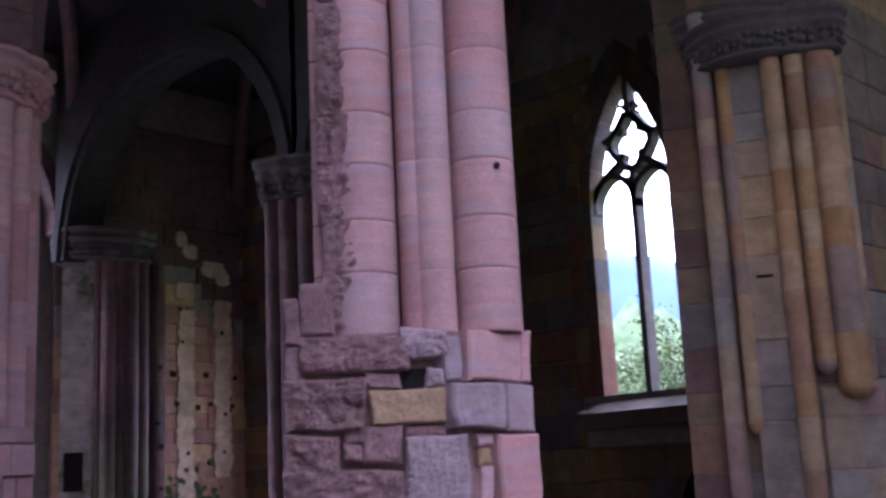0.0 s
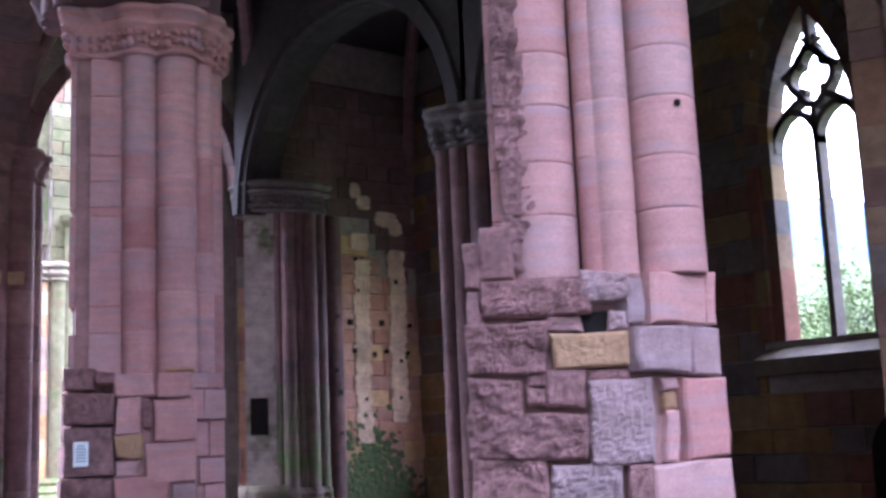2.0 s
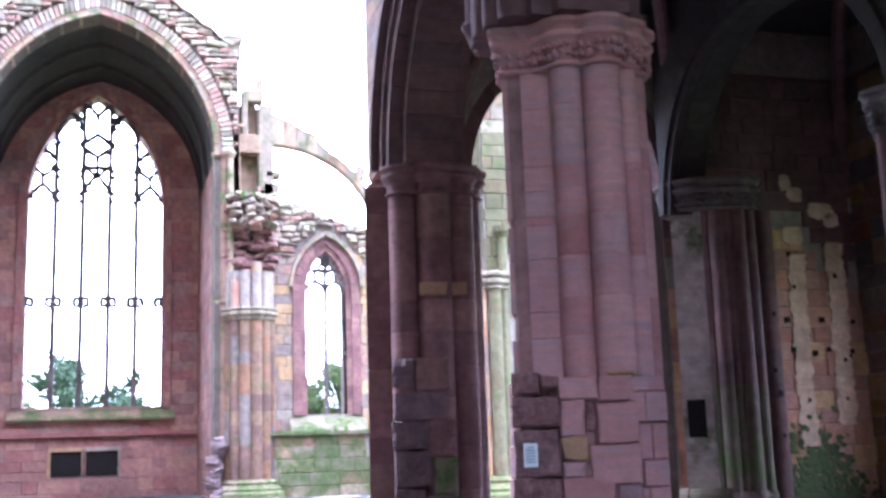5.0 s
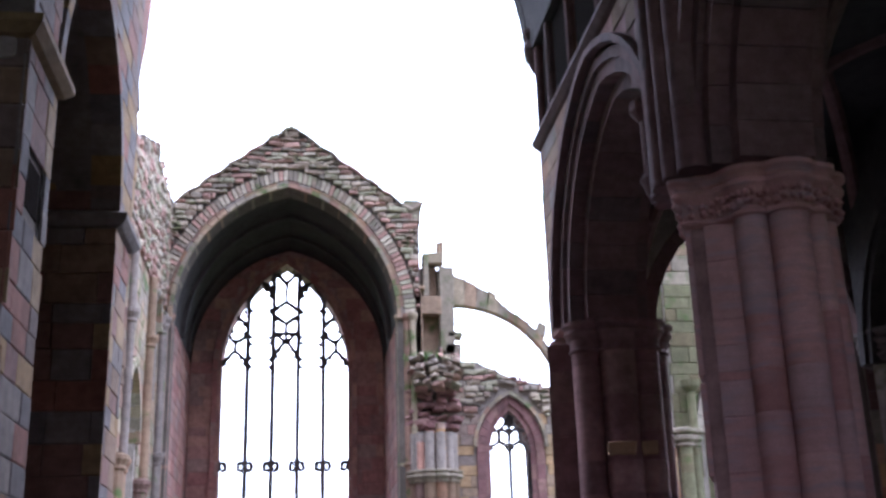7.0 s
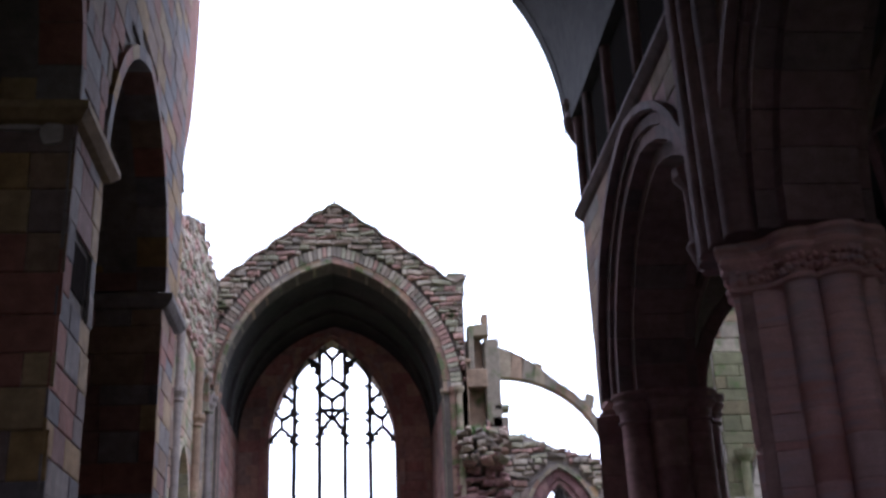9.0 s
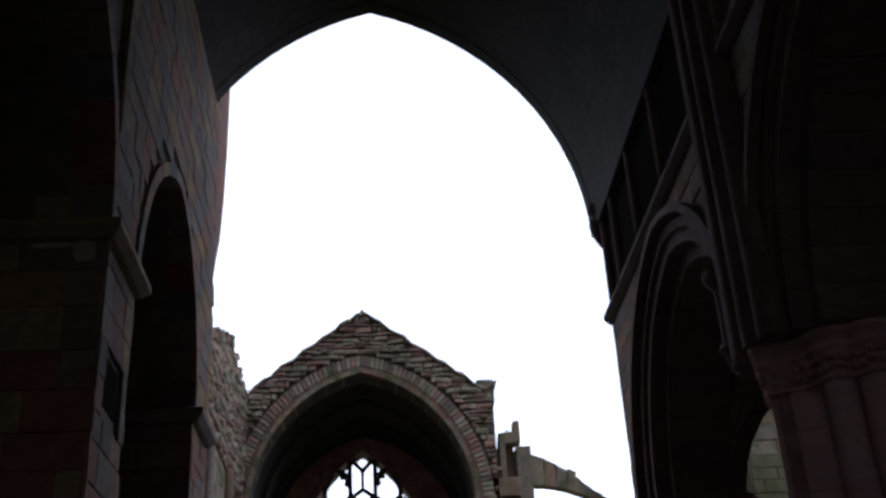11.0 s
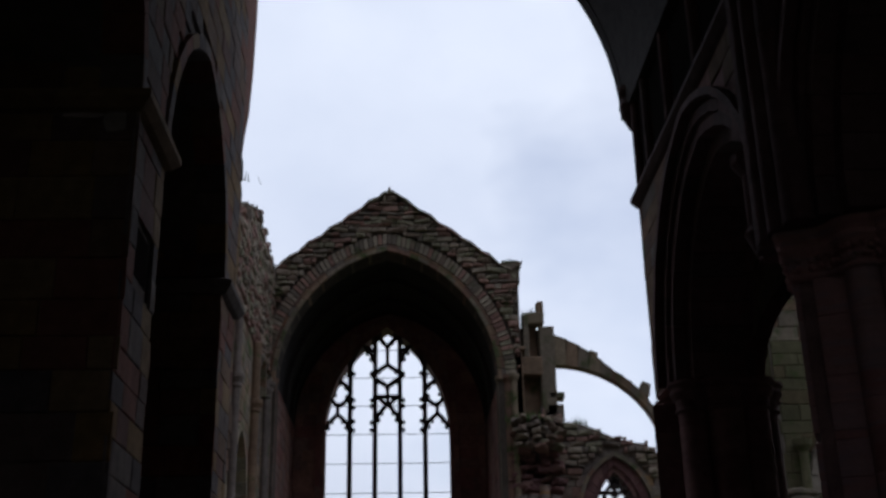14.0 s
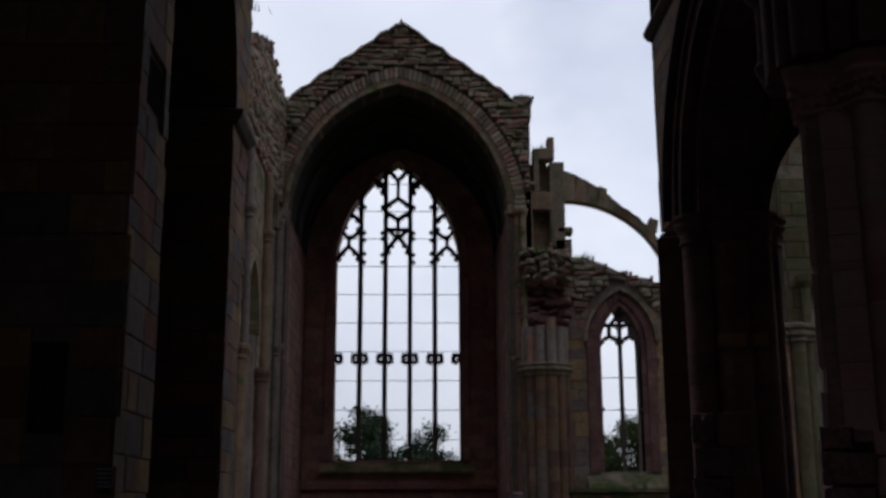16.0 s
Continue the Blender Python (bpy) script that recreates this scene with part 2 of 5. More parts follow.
M_REDDARK = stone_mat("dark_red_sandstone", [(0.21, 0.105, 0.10), (0.25, 0.13, 0.12), (0.19, 0.10, 0.095), (0.26, 0.145, 0.125)])
M_TURF = plain_mat("tuft_grass", (0.09, 0.14, 0.04), 0.9, 0, 0.4, 20)
M_RECESS_SHADE.node_tree.nodes["Principled BSDF"].inputs["Specular IOR Level"].default_value = 0.0

# ---- building blocks ----
def part(name, bm, material, parent=None, label="", smooth=False):
    me = bpy.data.meshes.new(name)
    bmesh.ops.recalc_face_normals(bm, faces=bm.faces)
    bm.to_mesh(me)
    bm.free()
    me.materials.append(material)
    if smooth:
        me.shade_smooth()
    ob = new(name, me)
    ob.parent = parent
    if label:
        ob["label"] = label
    return ob


def thing(name, label, category, group="", kind=""):
    return tagged(new(name), label, category, group, kind)


def add_box(bm, x0, x1, y0, y1, z0, z1):
    v = [bm.verts.new((x, y, z)) for x in (x0, x1) for y in (y0, y1) for z in (z0, z1)]
    for f in ((0, 1, 3, 2), (4, 6, 7, 5), (0, 4, 5, 1), (2, 3, 7, 6), (0, 2, 6, 4), (1, 5, 7, 3)):
        bm.faces.new([v[i] for i in f])


def add_prism(bm, poly, at, d0, d1):
    """poly: (u, v) outline; at(u, v, d) gives the place."""
    a = [bm.verts.new(at(u, v, d0)) for u, v in poly]
    b = [bm.verts.new(at(u, v, d1)) for u, v in poly]
    bm.faces.new(a)
    bm.faces.new(b[::-1])
    for i in range(len(poly)):
        j = (i + 1) % len(poly)
        bm.faces.new((a[i], b[i], b[j], a[j]))


def add_lathe(bm, cx, cy, rows, sides=24):
    """rows: (radius, z) from below."""
    rings = [[bm.verts.new((cx + r * math.cos(2 * math.pi * i / sides), cy + r * math.sin(2 * math.pi * i / sides), z)) for i in range(sides)] for r, z in rows]
    for a, b in zip(rings, rings[1:]):
        for i in range(sides):
            j = (i + 1) % sides
            bm.faces.new((a[i], a[j], b[j], b[i]))
    bm.faces.new(rings[0][::-1])
    bm.faces.new(rings[-1])


def arc(half, rise, n=10, off=0.0):
    """A pointed arch from left to right, off outward of its line: (u, v)."""
    r = (half * half + rise * rise) / (2 * half)
    c = half - r
    top = math.acos(max(-1, min(1, -c / (r + off))))
    right = [(c + (r + off) * math.cos(top * i / n), (r + off) * math.sin(top * i / n)) for i in range(n + 1)]
    return [(-u, v) for u, v in right] + right[-2::-1]


def along_x(y):          # a wall that runs along x: u is x, depth is y
    return lambda u, v, d: (u, y + d, v)


def along_y(x):          # a wall that runs along y: u is y, depth is x
    return lambda u, v, d: (x + d, u, v)


def add_holed(bm, at, d0, d1, u0, u1, z0, top, holes):
    """A wall from u0 to u1 with openings (centre, half, sill, spring, rise); top(u) is its upper edge."""
    cuts = [u0] + sum([[c] for c, *_ in holes], []) + [u1]
    for i in range(len(cuts) - 1):
        a, b = cuts[i], cuts[i + 1]
        poly = [(a, z0)]
        if i > 0:
            c, half, sill, spring, rise = holes[i - 1]
            pts = [(c + u, spring + v) for u, v in arc(half, rise) if u >= -1e-6][::-1]
            low = [(c, sill), (c + half, sill)] if sill > z0 else [(c + half, z0)]
            poly = ([(c, z0)] if sill > z0 else []) + low + pts
        rest = []
        if i < len(cuts) - 2:
            c, half, sill, spring, rise = holes[i]
            pts = [(c + u, spring + v) for u, v in arc(half, rise) if u <= 1e-6][::-1]
            rest = pts + ([(c - half, sill), (c, sill), (c, z0)] if sill > z0 else [(c - half, z0)])
        else:
            rest = [(b, z0)]
        n = max(2, int((b - a) / 0.5))
        tops = [(a + (b - a) * k / n, top(a + (b - a) * k / n)) for k in range(n + 1)]
        add_prism(bm, poly + tops + rest, at, d0, d1)


def add_ring(bm, at, c, spring, half, rise, o0, o1, d0, d1, k, n, gap=0.006):
    """Voussoir k of n (left foot to right foot) of an arch."""
    inner, outer = arc(half, rise, n // 2, o0), arc(half, rise, n // 2, o1)
    (a, b), (p, q) = (inner[k], inner[k + 1]), (outer[k], outer[k + 1])

    def lerp(s, e, f):
        return (c + s[0] + (e[0] - s[0]) * f, spring + s[1] + (e[1] - s[1]) * f)
    f = gap / max(0.05, math.dist(a, b))
    add_prism(bm, [lerp(a, b, f), lerp(a, b, 1 - f), lerp(p, q, 1 - f), lerp(p, q, f)], at, d0, d1)


def ring_of(parent, name, material, at, c, spring, half, rise, o0, o1, d0, d1, n=18, gap=0.006):
    for k in range(n):
        bm = bmesh.new()
        add_ring(bm, at, c, spring, half, rise, o0, o1, d0, d1, k, n, gap)
        part(name, bm, material, parent)


_block = {}


def block_mesh(material, rough=False):
    """A unit stone, 1 x 1 x 1 about its back's middle, front towards -y, its front edges worn."""
    key = (material.name, rough)
    if key not in _block:
        out = []
        rnd = random.Random(7)
        for kind in range(6):
            bm = bmesh.new()
            j = 0.10 if rough else 0.02
            e = 0.05 if rough else 0.02
            back = [(-.5, 0, -.5), (.5, 0, -.5), (.5, 0, .5), (-.5, 0, .5)]
            mid = [(-.5, -.75, -.5), (.5, -.75, -.5), (.5, -.75, .5), (-.5, -.75, .5)]
            front = [(x * (1 - 2 * e), -1, z * (1 - 4 * e)) for x, _, z in back]
            rings = []
            for n, ring in enumerate((back, mid, front)):
                rings.append([bm.verts.new((x + rnd.uniform(-j, j) * (n > 0) * .4, y + rnd.uniform(-j, j) * 2 * (n == 2), z + rnd.uniform(-j, j) * (n > 0) * .5)) for x, y, z in ring])
            for a, b in zip(rings, rings[1:]):
                for i in range(4):
                    bm.faces.new((a[i], a[(i + 1) % 4], b[(i + 1) % 4], b[i]))
            bm.faces.new(rings[0][::-1])
            if rough:
                c = bm.verts.new((rnd.uniform(-.2, .2), -1.1 - rnd.random() * .3, rnd.uniform(-.2, .2)))
                for i in range(4):
                    bm.faces.new((rings[2][i], rings[2][(i + 1) % 4], c))
            else:
                bm.faces.new(rings[2])
            bmesh.ops.recalc_face_normals(bm, faces=bm.faces)
            me = bpy.data.meshes.new("stone")
            bm.to_mesh(me)
            bm.free()
            me.materials.append(material)
            out.append(me)
        _block[key] = out
    return _block[key]


def facing(parent, material, joined, place, u0, u1, z0, z1, keep, course=0.34, length=0.62, depth=0.05, seed=1, limit=300, rough=False, name="stone", joint=0.01):
    """Coursed stones on a face. place(u, z) gives a matrix whose -y looks out of the wall; keep(u, z) says where there is wall."""
    rnd = random.Random(seed)
    meshes = block_mesh(material, rough)
    verts, faces = [], []
    z, count = z0, 0
    while z < z1 - 0.05:
        h = min(course * (rnd.uniform(0.6, 1.5) if rough else rnd.uniform(0.75, 1.25)), z1 - z)
        u = u0 - rnd.random() * length
        while u < u1:
            w = length * (rnd.uniform(0.4, 2.0) if rough else rnd.uniform(0.6, 1.5))
            a, b = max(u, u0), min(u + w, u1)
            u += w
            # trim to the wall
            steps = max(4, int((b - a) / 0.06))
            run = []
            for k in range(steps + 1):
                x = a + (b - a) * k / steps
                ok = keep(x, z + 0.03) and keep(x, z + h - 0.03)
                if ok:
                    run.append(x)
                elif run:
                    break
            if len(run) < 2 or run[-1] - run[0] < 0.1:
                continue
            a2, b2 = run[0], run[-1]
            tilt = pose(0, 0, 0, 0, rnd.uniform(-9, 9), 0) if rough else Matrix.Identity(4)
            zz = rnd.uniform(-.03, .03) if rough else 0
            m = place((a2 + b2) / 2, z + h / 2 + zz) @ tilt @ Matrix.Diagonal((b2 - a2 - joint, depth * rnd.uniform(0.8, 1.25), (h - joint) * (rnd.uniform(.75, 1.1) if rough else 1), 1))
            me = meshes[rnd.randrange(6)]
            if count < limit:
                ob = new(name, me)
                ob.parent = parent
                ob.matrix_basis = m
            else:
                base = len(verts)
                verts += [tuple(m @ v.co) for v in me.vertices]
                faces += [tuple(base + i for i in p.vertices) for p in me.polygons]
            count += 1
        z += h
    if verts:
        me = bpy.data.meshes.new(name)
        me.from_pydata(verts, [], faces)
        me.materials.append(joined)
        ob = new("upper_" + name + "s", me)
        ob.parent = parent
        ob["kind"] = "stuff"
    return count


def face_w(y):           # a face that looks west (-y)
    return lambda u, z: Matrix.Translation((u, y, z))


def face_n(x):           # a face that looks to -x
    return lambda u, z: Matrix.Translation((x, u, z)) @ pose(0, 0, 0, 0, 0, -90)


def face_s(x):           # a face that looks to +x
    return lambda u, z: Matrix.Translation((x, u, z)) @ pose(0, 0, 0, 0, 0, 90)


def outside(holes):
    """keep() for a wall with openings."""
    def keep(u, z):
        for c, half, sill, spring, rise in holes:
            if z < sill or abs(u - c) >= half:
                continue
            r = (half * half + rise * rise) / (2 * half)
            if z <= spring or (z - spring) ** 2 + (abs(u - c) + r - half) ** 2 < r * r:
                return False
        return True
    return keep

# ---- clustered piers ----
def disc_reach(c, r, th):
    dx, dy = math.cos(th), math.sin(th)
    b = c[0] * dx + c[1] * dy
    q = r * r - (c[0] ** 2 + c[1] ** 2 - b * b)
    return b + math.sqrt(q) if q >= 0 else 0.0


def box_reach(u0, u1, n0, n1, th):
    dx, dy = math.cos(th), math.sin(th)
    best = 0.0
    for k in range(40):
        d = 0.03 * k
        if u0 <= d * dx <= u1 and n0 <= d * dy <= n1:
            best = d
    return best


def cluster_outline(lobes, grow=0.0, n=96, core=0.5):
    """Outline of a cluster of round shafts and square pilasters, grown outward."""
    out = []
    for i in range(n):
        th = 2 * math.pi * i / n
        d = core + grow
        for lobe in lobes:
            if len(lobe) == 3:
                d = max(d, disc_reach(lobe[:2], lobe[2] + grow, th))
            else:
                d = max(d, box_reach(lobe[0] - grow, lobe[1] + grow, lobe[2] - grow, lobe[3] + grow, th))
        out.append((d * math.cos(th), d * math.sin(th)))
    return out


def add_rings(bm, m, rings):
    """rings: (outline, z); joined into a solid."""
    made = [[bm.verts.new(m @ Vector((u, v, z))) for u, v in o] for o, z in rings]
    k = len(made[0])
    for a, b in zip(made, made[1:]):
        for i in range(k):
            bm.faces.new((a[i], a[(i + 1) % k], b[(i + 1) % k], b[i]))
    bm.faces.new(made[0][::-1])
    bm.faces.new(made[-1])


_drum = {}


def drum_meshes(material, square=False):
    """Unit drums of a shaft: radius 1, height 1, edges worn."""
    key = (material.name, square)
    if key not in _drum:
        out = []
        rnd = random.Random(3)
        for kind in range(4):
            bm = bmesh.new()
            k = 4 if square else 20
            wear = .004 if square else .007
            rings = []
            for r, z in ((0.965, -0.5), (0.998, -0.475), (1.0, -0.44), (1.0, 0.44), (0.998, 0.475), (0.965, 0.5)):
                rings.append([bm.verts.new(((r + rnd.uniform(-wear, wear)) * math.cos(2 * math.pi * (i + .5) / k) * (1.41421 if square else 1), (r + rnd.uniform(-wear, wear)) * math.sin(2 * math.pi * (i + .5) / k) * (1.41421 if square else 1), z)) for i in range(k)])
            for a, b in zip(rings, rings[1:]):
                for i in range(k):
                    f = bm.faces.new((a[i], a[(i + 1) % k], b[(i + 1) % k], b[i]))
                    f.smooth = not square
            bm.faces.new(rings[0][::-1])
            bm.faces.new(rings[-1])
            me = bpy.data.meshes.new("drum")
            bm.to_mesh(me)
            bm.free()
            me.materials.append(material)
            out.append(me)
        _drum[key] = out
    return _drum[key]


LOBES = [(-.66, -.22, -.25, .38), (-.045, .42, .155), (.29, .40, .185), (.53, .27, .1), (.58, -.02, .15), (.46, -.36, .18), (.1, -.52, .18), (-.3, -.48, .18)]


def shafts(root, m, lobes, material, z0, z1, seed, course=0.36, accent=None, joints=()):
    """Shafts built up in drums; the courses run through from shaft to shaft."""
    rnd = random.Random(seed)
    beds = [z for z in joints if z0 + .05 < z < z1 - .05]
    z = beds[-1] if beds else z0
    while True:
        z += course * rnd.uniform(0.75, 1.3)
        if z > z1 - .12:
            break
        beds.append(z)
    for lobe in lobes:
        square = len(lobe) == 4
        meshes = drum_meshes(material, square)
        cuts = [z0] + [z + rnd.uniform(-.008, .008) for z in beds if rnd.random() > .08] + [z1]
        for low, high in zip(cuts, cuts[1:]):
            h = high - low
            pick = meshes[rnd.randrange(4)]
            if accent and rnd.random() < 0.09:
                pick = drum_meshes(accent, square)[0]
            ob = new("drum", pick)
            ob.parent = root
            if square:
                u0, u1, n0, n1 = lobe
                ob.matrix_basis = m @ Matrix.Translation(((u0 + u1) / 2, (n0 + n1) / 2, low + h / 2)) @ Matrix.Diagonal(((u1 - u0) / 2, (n1 - n0) / 2, h, 1))
            else:
                ob.matrix_basis = m @ Matrix.Translation((lobe[0], lobe[1], low + h / 2)) @ pose(0, 0, 0, 0, 0, 90 * rnd.randrange(4)) @ Matrix.Diagonal((lobe[2], lobe[2], h, 1))


def capital(root, m, lobes, material, z, size=1.0, leafy=True, seed=1):
    """A moulded capital over the cluster: necking, carved band, abacus."""
    bm = bmesh.new()
    rows = [(0.0, 0), (0.045, .02), (0.05, .05), (0.015, .08), (0.03, .22), (0.09, .30), (0.12, .33), (0.12, .37), (0.08, .40), (0.10, .44), (0.15, .48), (0.15, .53), (0.05, .56)]
    add_rings(bm, m, [(cluster_outline(lobes, g * size), z + h * size) for g, h in rows])
    cap = part("capital", bm, material, root, "moulded capital with a band of carved leaves" if leafy else "moulded capital")
    if leafy:
        rnd = random.Random(seed)
        bm = bmesh.new()
        for k, (u, v) in enumerate(cluster_outline(lobes, 0.055 * size, 60)):
            for row in range(2):
                p = m @ Vector((u, v, z + (0.13 + 0.1 * row + rnd.uniform(-.03, .03)) * size))
                s = rnd.uniform(.035, .06) * size
                bmesh.ops.create_icosphere(bm, subdivisions=1, radius=s, matrix=Matrix.Translation(p) @ Matrix.Diagonal((1, 1, rnd.uniform(.7, 1.3), 1)))
        leaves = part("carved_leaves", bm, material, cap, "worn carved leaf band")
    return cap


def base_mould(root, m, lobes, material, z, h=0.55, grow=0.2):
    bm = bmesh.new()
    rows = [(grow, 0), (grow, h * .45), (grow * .85, h * .48), (grow * .6, h * .55), (grow * .68, h * .62), (grow * .4, h * .72), (grow * .2, h * .8), (grow * .3, h * .88), (0.02, h)]
    add_rings(bm, m, [(cluster_outline(lobes, g), z + q) for g, q in rows])
    return part("base", bm, material, root, "weathered moulded base")


def local(x, y, yaw):
    """A frame at (x, y) whose +y looks back along the line of sight of the given turn to the right, +x to the viewer's right."""
    return Matrix.Translation((x, y, 0)) @ pose(0, 0, 0, 0, 0, -yaw) @ Matrix.Diagonal((1, -1, 1, 1))


def local_face(x, y, yaw, depth, turn=0.0):
    """place() for a face of a pier: -y looks out along the line of sight turned by turn."""
    b = Matrix.Translation((x, y, 0)) @ pose(0, 0, 0, 0, 0, -yaw + turn)
    return lambda u, z: b @ Matrix.Translation((u, -depth, z))


def core_of(root, m, lobes, material, z0, z1, shrink=-0.03, core=0.5):
    bm = bmesh.new()
    o = cluster_outline(lobes, shrink, 72, core)
    add_rings(bm, m, [(o, z0), (o, z1)])
    return part("core", bm, material, root)


def broken_stone(root, name, place, u0, u1, z0, z1, depth, material, rough=1.0, seed=1, back=0.12, label="", cell=0.045, freq=1.0):
    """One rough-hewn stone with an uneven, knocked-about face."""
    rnd = random.Random(seed)
    bm = bmesh.new()
    m = place((u0 + u1) / 2, (z0 + z1) / 2)
    off = Vector((rnd.uniform(-9, 9), rnd.uniform(-9, 9), rnd.uniform(-9, 9)))
    w, h = u1 - u0, z1 - z0

    def spread(length):
        n = max(2, int(length / cell))
        return [0.0, .006 / length] + [(.012 + (length - .024) * i / n) / length for i in range(n + 1)] + [1 - .006 / length, 1.0]
    us, zs = spread(w), spread(h)
    nu, nz = len(us) - 1, len(zs) - 1
    j = .013 * min(1.4, .4 + rough)
    corner = [Vector((rnd.uniform(-j, j), 0, rnd.uniform(-j, j))) for _ in range(4)]
    grid = []
    for b in zs:
        row = []
        for a in us:
            edge = min(a, 1 - a) * w, min(b, 1 - b) * h
            e = min(1.0, min(edge) / 0.014)
            p = Vector(((a - .5) * w, 0, (b - .5) * h))
            q = (p + off) * 6 * freq
            wob = noise.noise((p + off) * 5.0) * 0.02
            skew = (corner[0] * (1 - a) + corner[1] * a) * (1 - b) + (corner[2] * (1 - a) + corner[3] * a) * b
            d = depth * (0.8 + 0.2 * e) + rough * (0.018 * noise.noise(q * .5) + 0.013 * noise.noise(q * 1.6) + 0.012 * noise.noise(q * 4))
            row.append(bm.verts.new(m @ (Vector((p.x + wob, -d, p.z + wob * 0.7)) + skew)))
        grid.append(row)
    for j in range(nz):
        for i in range(nu):
            bm.faces.new((grid[j][i], grid[j][i + 1], grid[j + 1][i + 1], grid[j + 1][i]))
    rim = [grid[0][i] for i in range(nu + 1)] + [grid[j][nu] for j in range(1, nz + 1)] + [grid[nz][i] for i in range(nu - 1, -1, -1)] + [grid[j][0] for j in range(nz - 1, 0, -1)]
    inv = m.inverted()
    bk = []
    for v in rim:
        c = inv @ v.co
        bk.append(bm.verts.new(m @ Vector((c.x, back, c.z))))
    for i in range(len(rim)):
        j = (i + 1) % len(rim)
        bm.faces.new((rim[i], bk[i], bk[j], rim[j]))
    bm.faces.new(bk)
    return part(name, bm, material, root, label)


def blob(cx, cz, rx, rz, seed, n=22):
    r = random.Random(seed)
    return [(cx + rx * (1 + r.uniform(-.14, .14)) * math.copysign(abs(math.cos(a)) ** .6, math.cos(a)), cz + rz * (1 + r.uniform(-.06, .06)) * math.copysign(abs(math.sin(a)) ** .6, math.sin(a))) for a in [2 * math.pi * i / n for i in range(n)]]


# ---- ground ----
bm = bmesh.new()
v = [bm.verts.new(p) for p in ((-2500, -2500, -0.3), (2500, -2500, -0.3), (2500, 2500, -0.3), (-2500, 2500, -0.3))]
bm.faces.new(v)
tagged(part("ground", bm, M_GRASS), "rough green grass round the ruin", "ground", kind="structure")
bm = bmesh.new()
add_box(bm, -9, 14, -14, 45.5, -0.35, 0.0)
tagged(part("floor", bm, M_GRAVEL), "pale grey gravel floor of the church", "floor", kind="structure")

# ---- nave, south arcade wall ----
SPRING, WALL_TOP, WALL_X = 5.5, 10.15, 3.66
ARCHES = [(1.34, 2.1, 0, SPRING, 2.35), (7.12, 2.1, 0, SPRING, 2.35), (12.9, 2.1, 0, SPRING, 2.35)]
ORDERS = ((0.0, .20, .36), (.19, .37, .56), (.36, .54, .62))     # outward from, to, half depth
wall_south = thing("wall_south", "dark red sandstone arcade wall over pointed arches", "wall", kind="structure")
S_HOLES = [(c, h + .5, SPRING, s, r + .5) for c, h, _, s, r in ARCHES]
bm = bmesh.new()
add_holed(bm, along_y(WALL_X), 0, 1.24, -2.0, 16.25, SPRING, lambda u: WALL_TOP, S_HOLES)
part("core", bm, M_MORTAR_PINK, wall_south)
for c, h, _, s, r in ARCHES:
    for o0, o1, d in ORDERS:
        ring_of(wall_south, "voussoir", M_RED_SHADED, along_y(WALL_X + .62), c, s, h, r, o0, o1, -d, d, 20, 0.004)
    ring_of(wall_south, "hood_mould", M_RED_SHADED, along_y(WALL_X), c, s, h, r, .54, .64, -.12, .02, 20, 0.002)
# string course, wall shafts and flat near-black panels for the clerestory's shade
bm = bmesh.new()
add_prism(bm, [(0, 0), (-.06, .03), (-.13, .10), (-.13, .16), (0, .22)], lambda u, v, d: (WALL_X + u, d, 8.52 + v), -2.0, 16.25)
part("string_course", bm, M_RED_SHADED, wall_south)
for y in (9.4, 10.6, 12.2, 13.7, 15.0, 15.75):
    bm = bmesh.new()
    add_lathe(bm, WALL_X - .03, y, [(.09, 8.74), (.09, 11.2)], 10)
    part("wall_shaft", bm, M_RED_SHADED, wall_south)
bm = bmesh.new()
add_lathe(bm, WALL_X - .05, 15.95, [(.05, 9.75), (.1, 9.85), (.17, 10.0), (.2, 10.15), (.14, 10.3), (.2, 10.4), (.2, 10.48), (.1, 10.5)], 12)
part("corbel", bm, M_RED_SHADED, wall_south, "carved vault corbel")
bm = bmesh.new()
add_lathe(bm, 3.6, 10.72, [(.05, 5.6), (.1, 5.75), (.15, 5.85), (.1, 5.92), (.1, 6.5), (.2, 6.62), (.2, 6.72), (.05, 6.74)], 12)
part("respond_shaft", bm, M_RED_SHADED, wall_south)
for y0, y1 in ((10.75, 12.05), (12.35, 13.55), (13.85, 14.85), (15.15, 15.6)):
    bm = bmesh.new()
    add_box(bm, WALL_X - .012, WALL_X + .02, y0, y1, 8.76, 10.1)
    part("panel_shade", bm, M_RECESS_SHADE, wall_south, "flat near-black panel painted as clerestory shade")
# ---- barrel vault over the nave ----
VC, VH, VS, VR, V_END = 0.0, 3.52, 10.1, 4.68, 16.3
vault = thing("ceiling", "dark pointed barrel vault of rough stone with a dressed end arch", "ceiling", kind="structure")
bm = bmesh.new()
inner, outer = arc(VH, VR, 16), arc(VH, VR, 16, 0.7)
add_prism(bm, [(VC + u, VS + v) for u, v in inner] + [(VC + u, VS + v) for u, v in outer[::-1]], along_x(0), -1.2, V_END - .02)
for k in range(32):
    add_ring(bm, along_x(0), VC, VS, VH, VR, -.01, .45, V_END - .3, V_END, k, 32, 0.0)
part("vault", bm, M_VAULT_SHADED, vault)

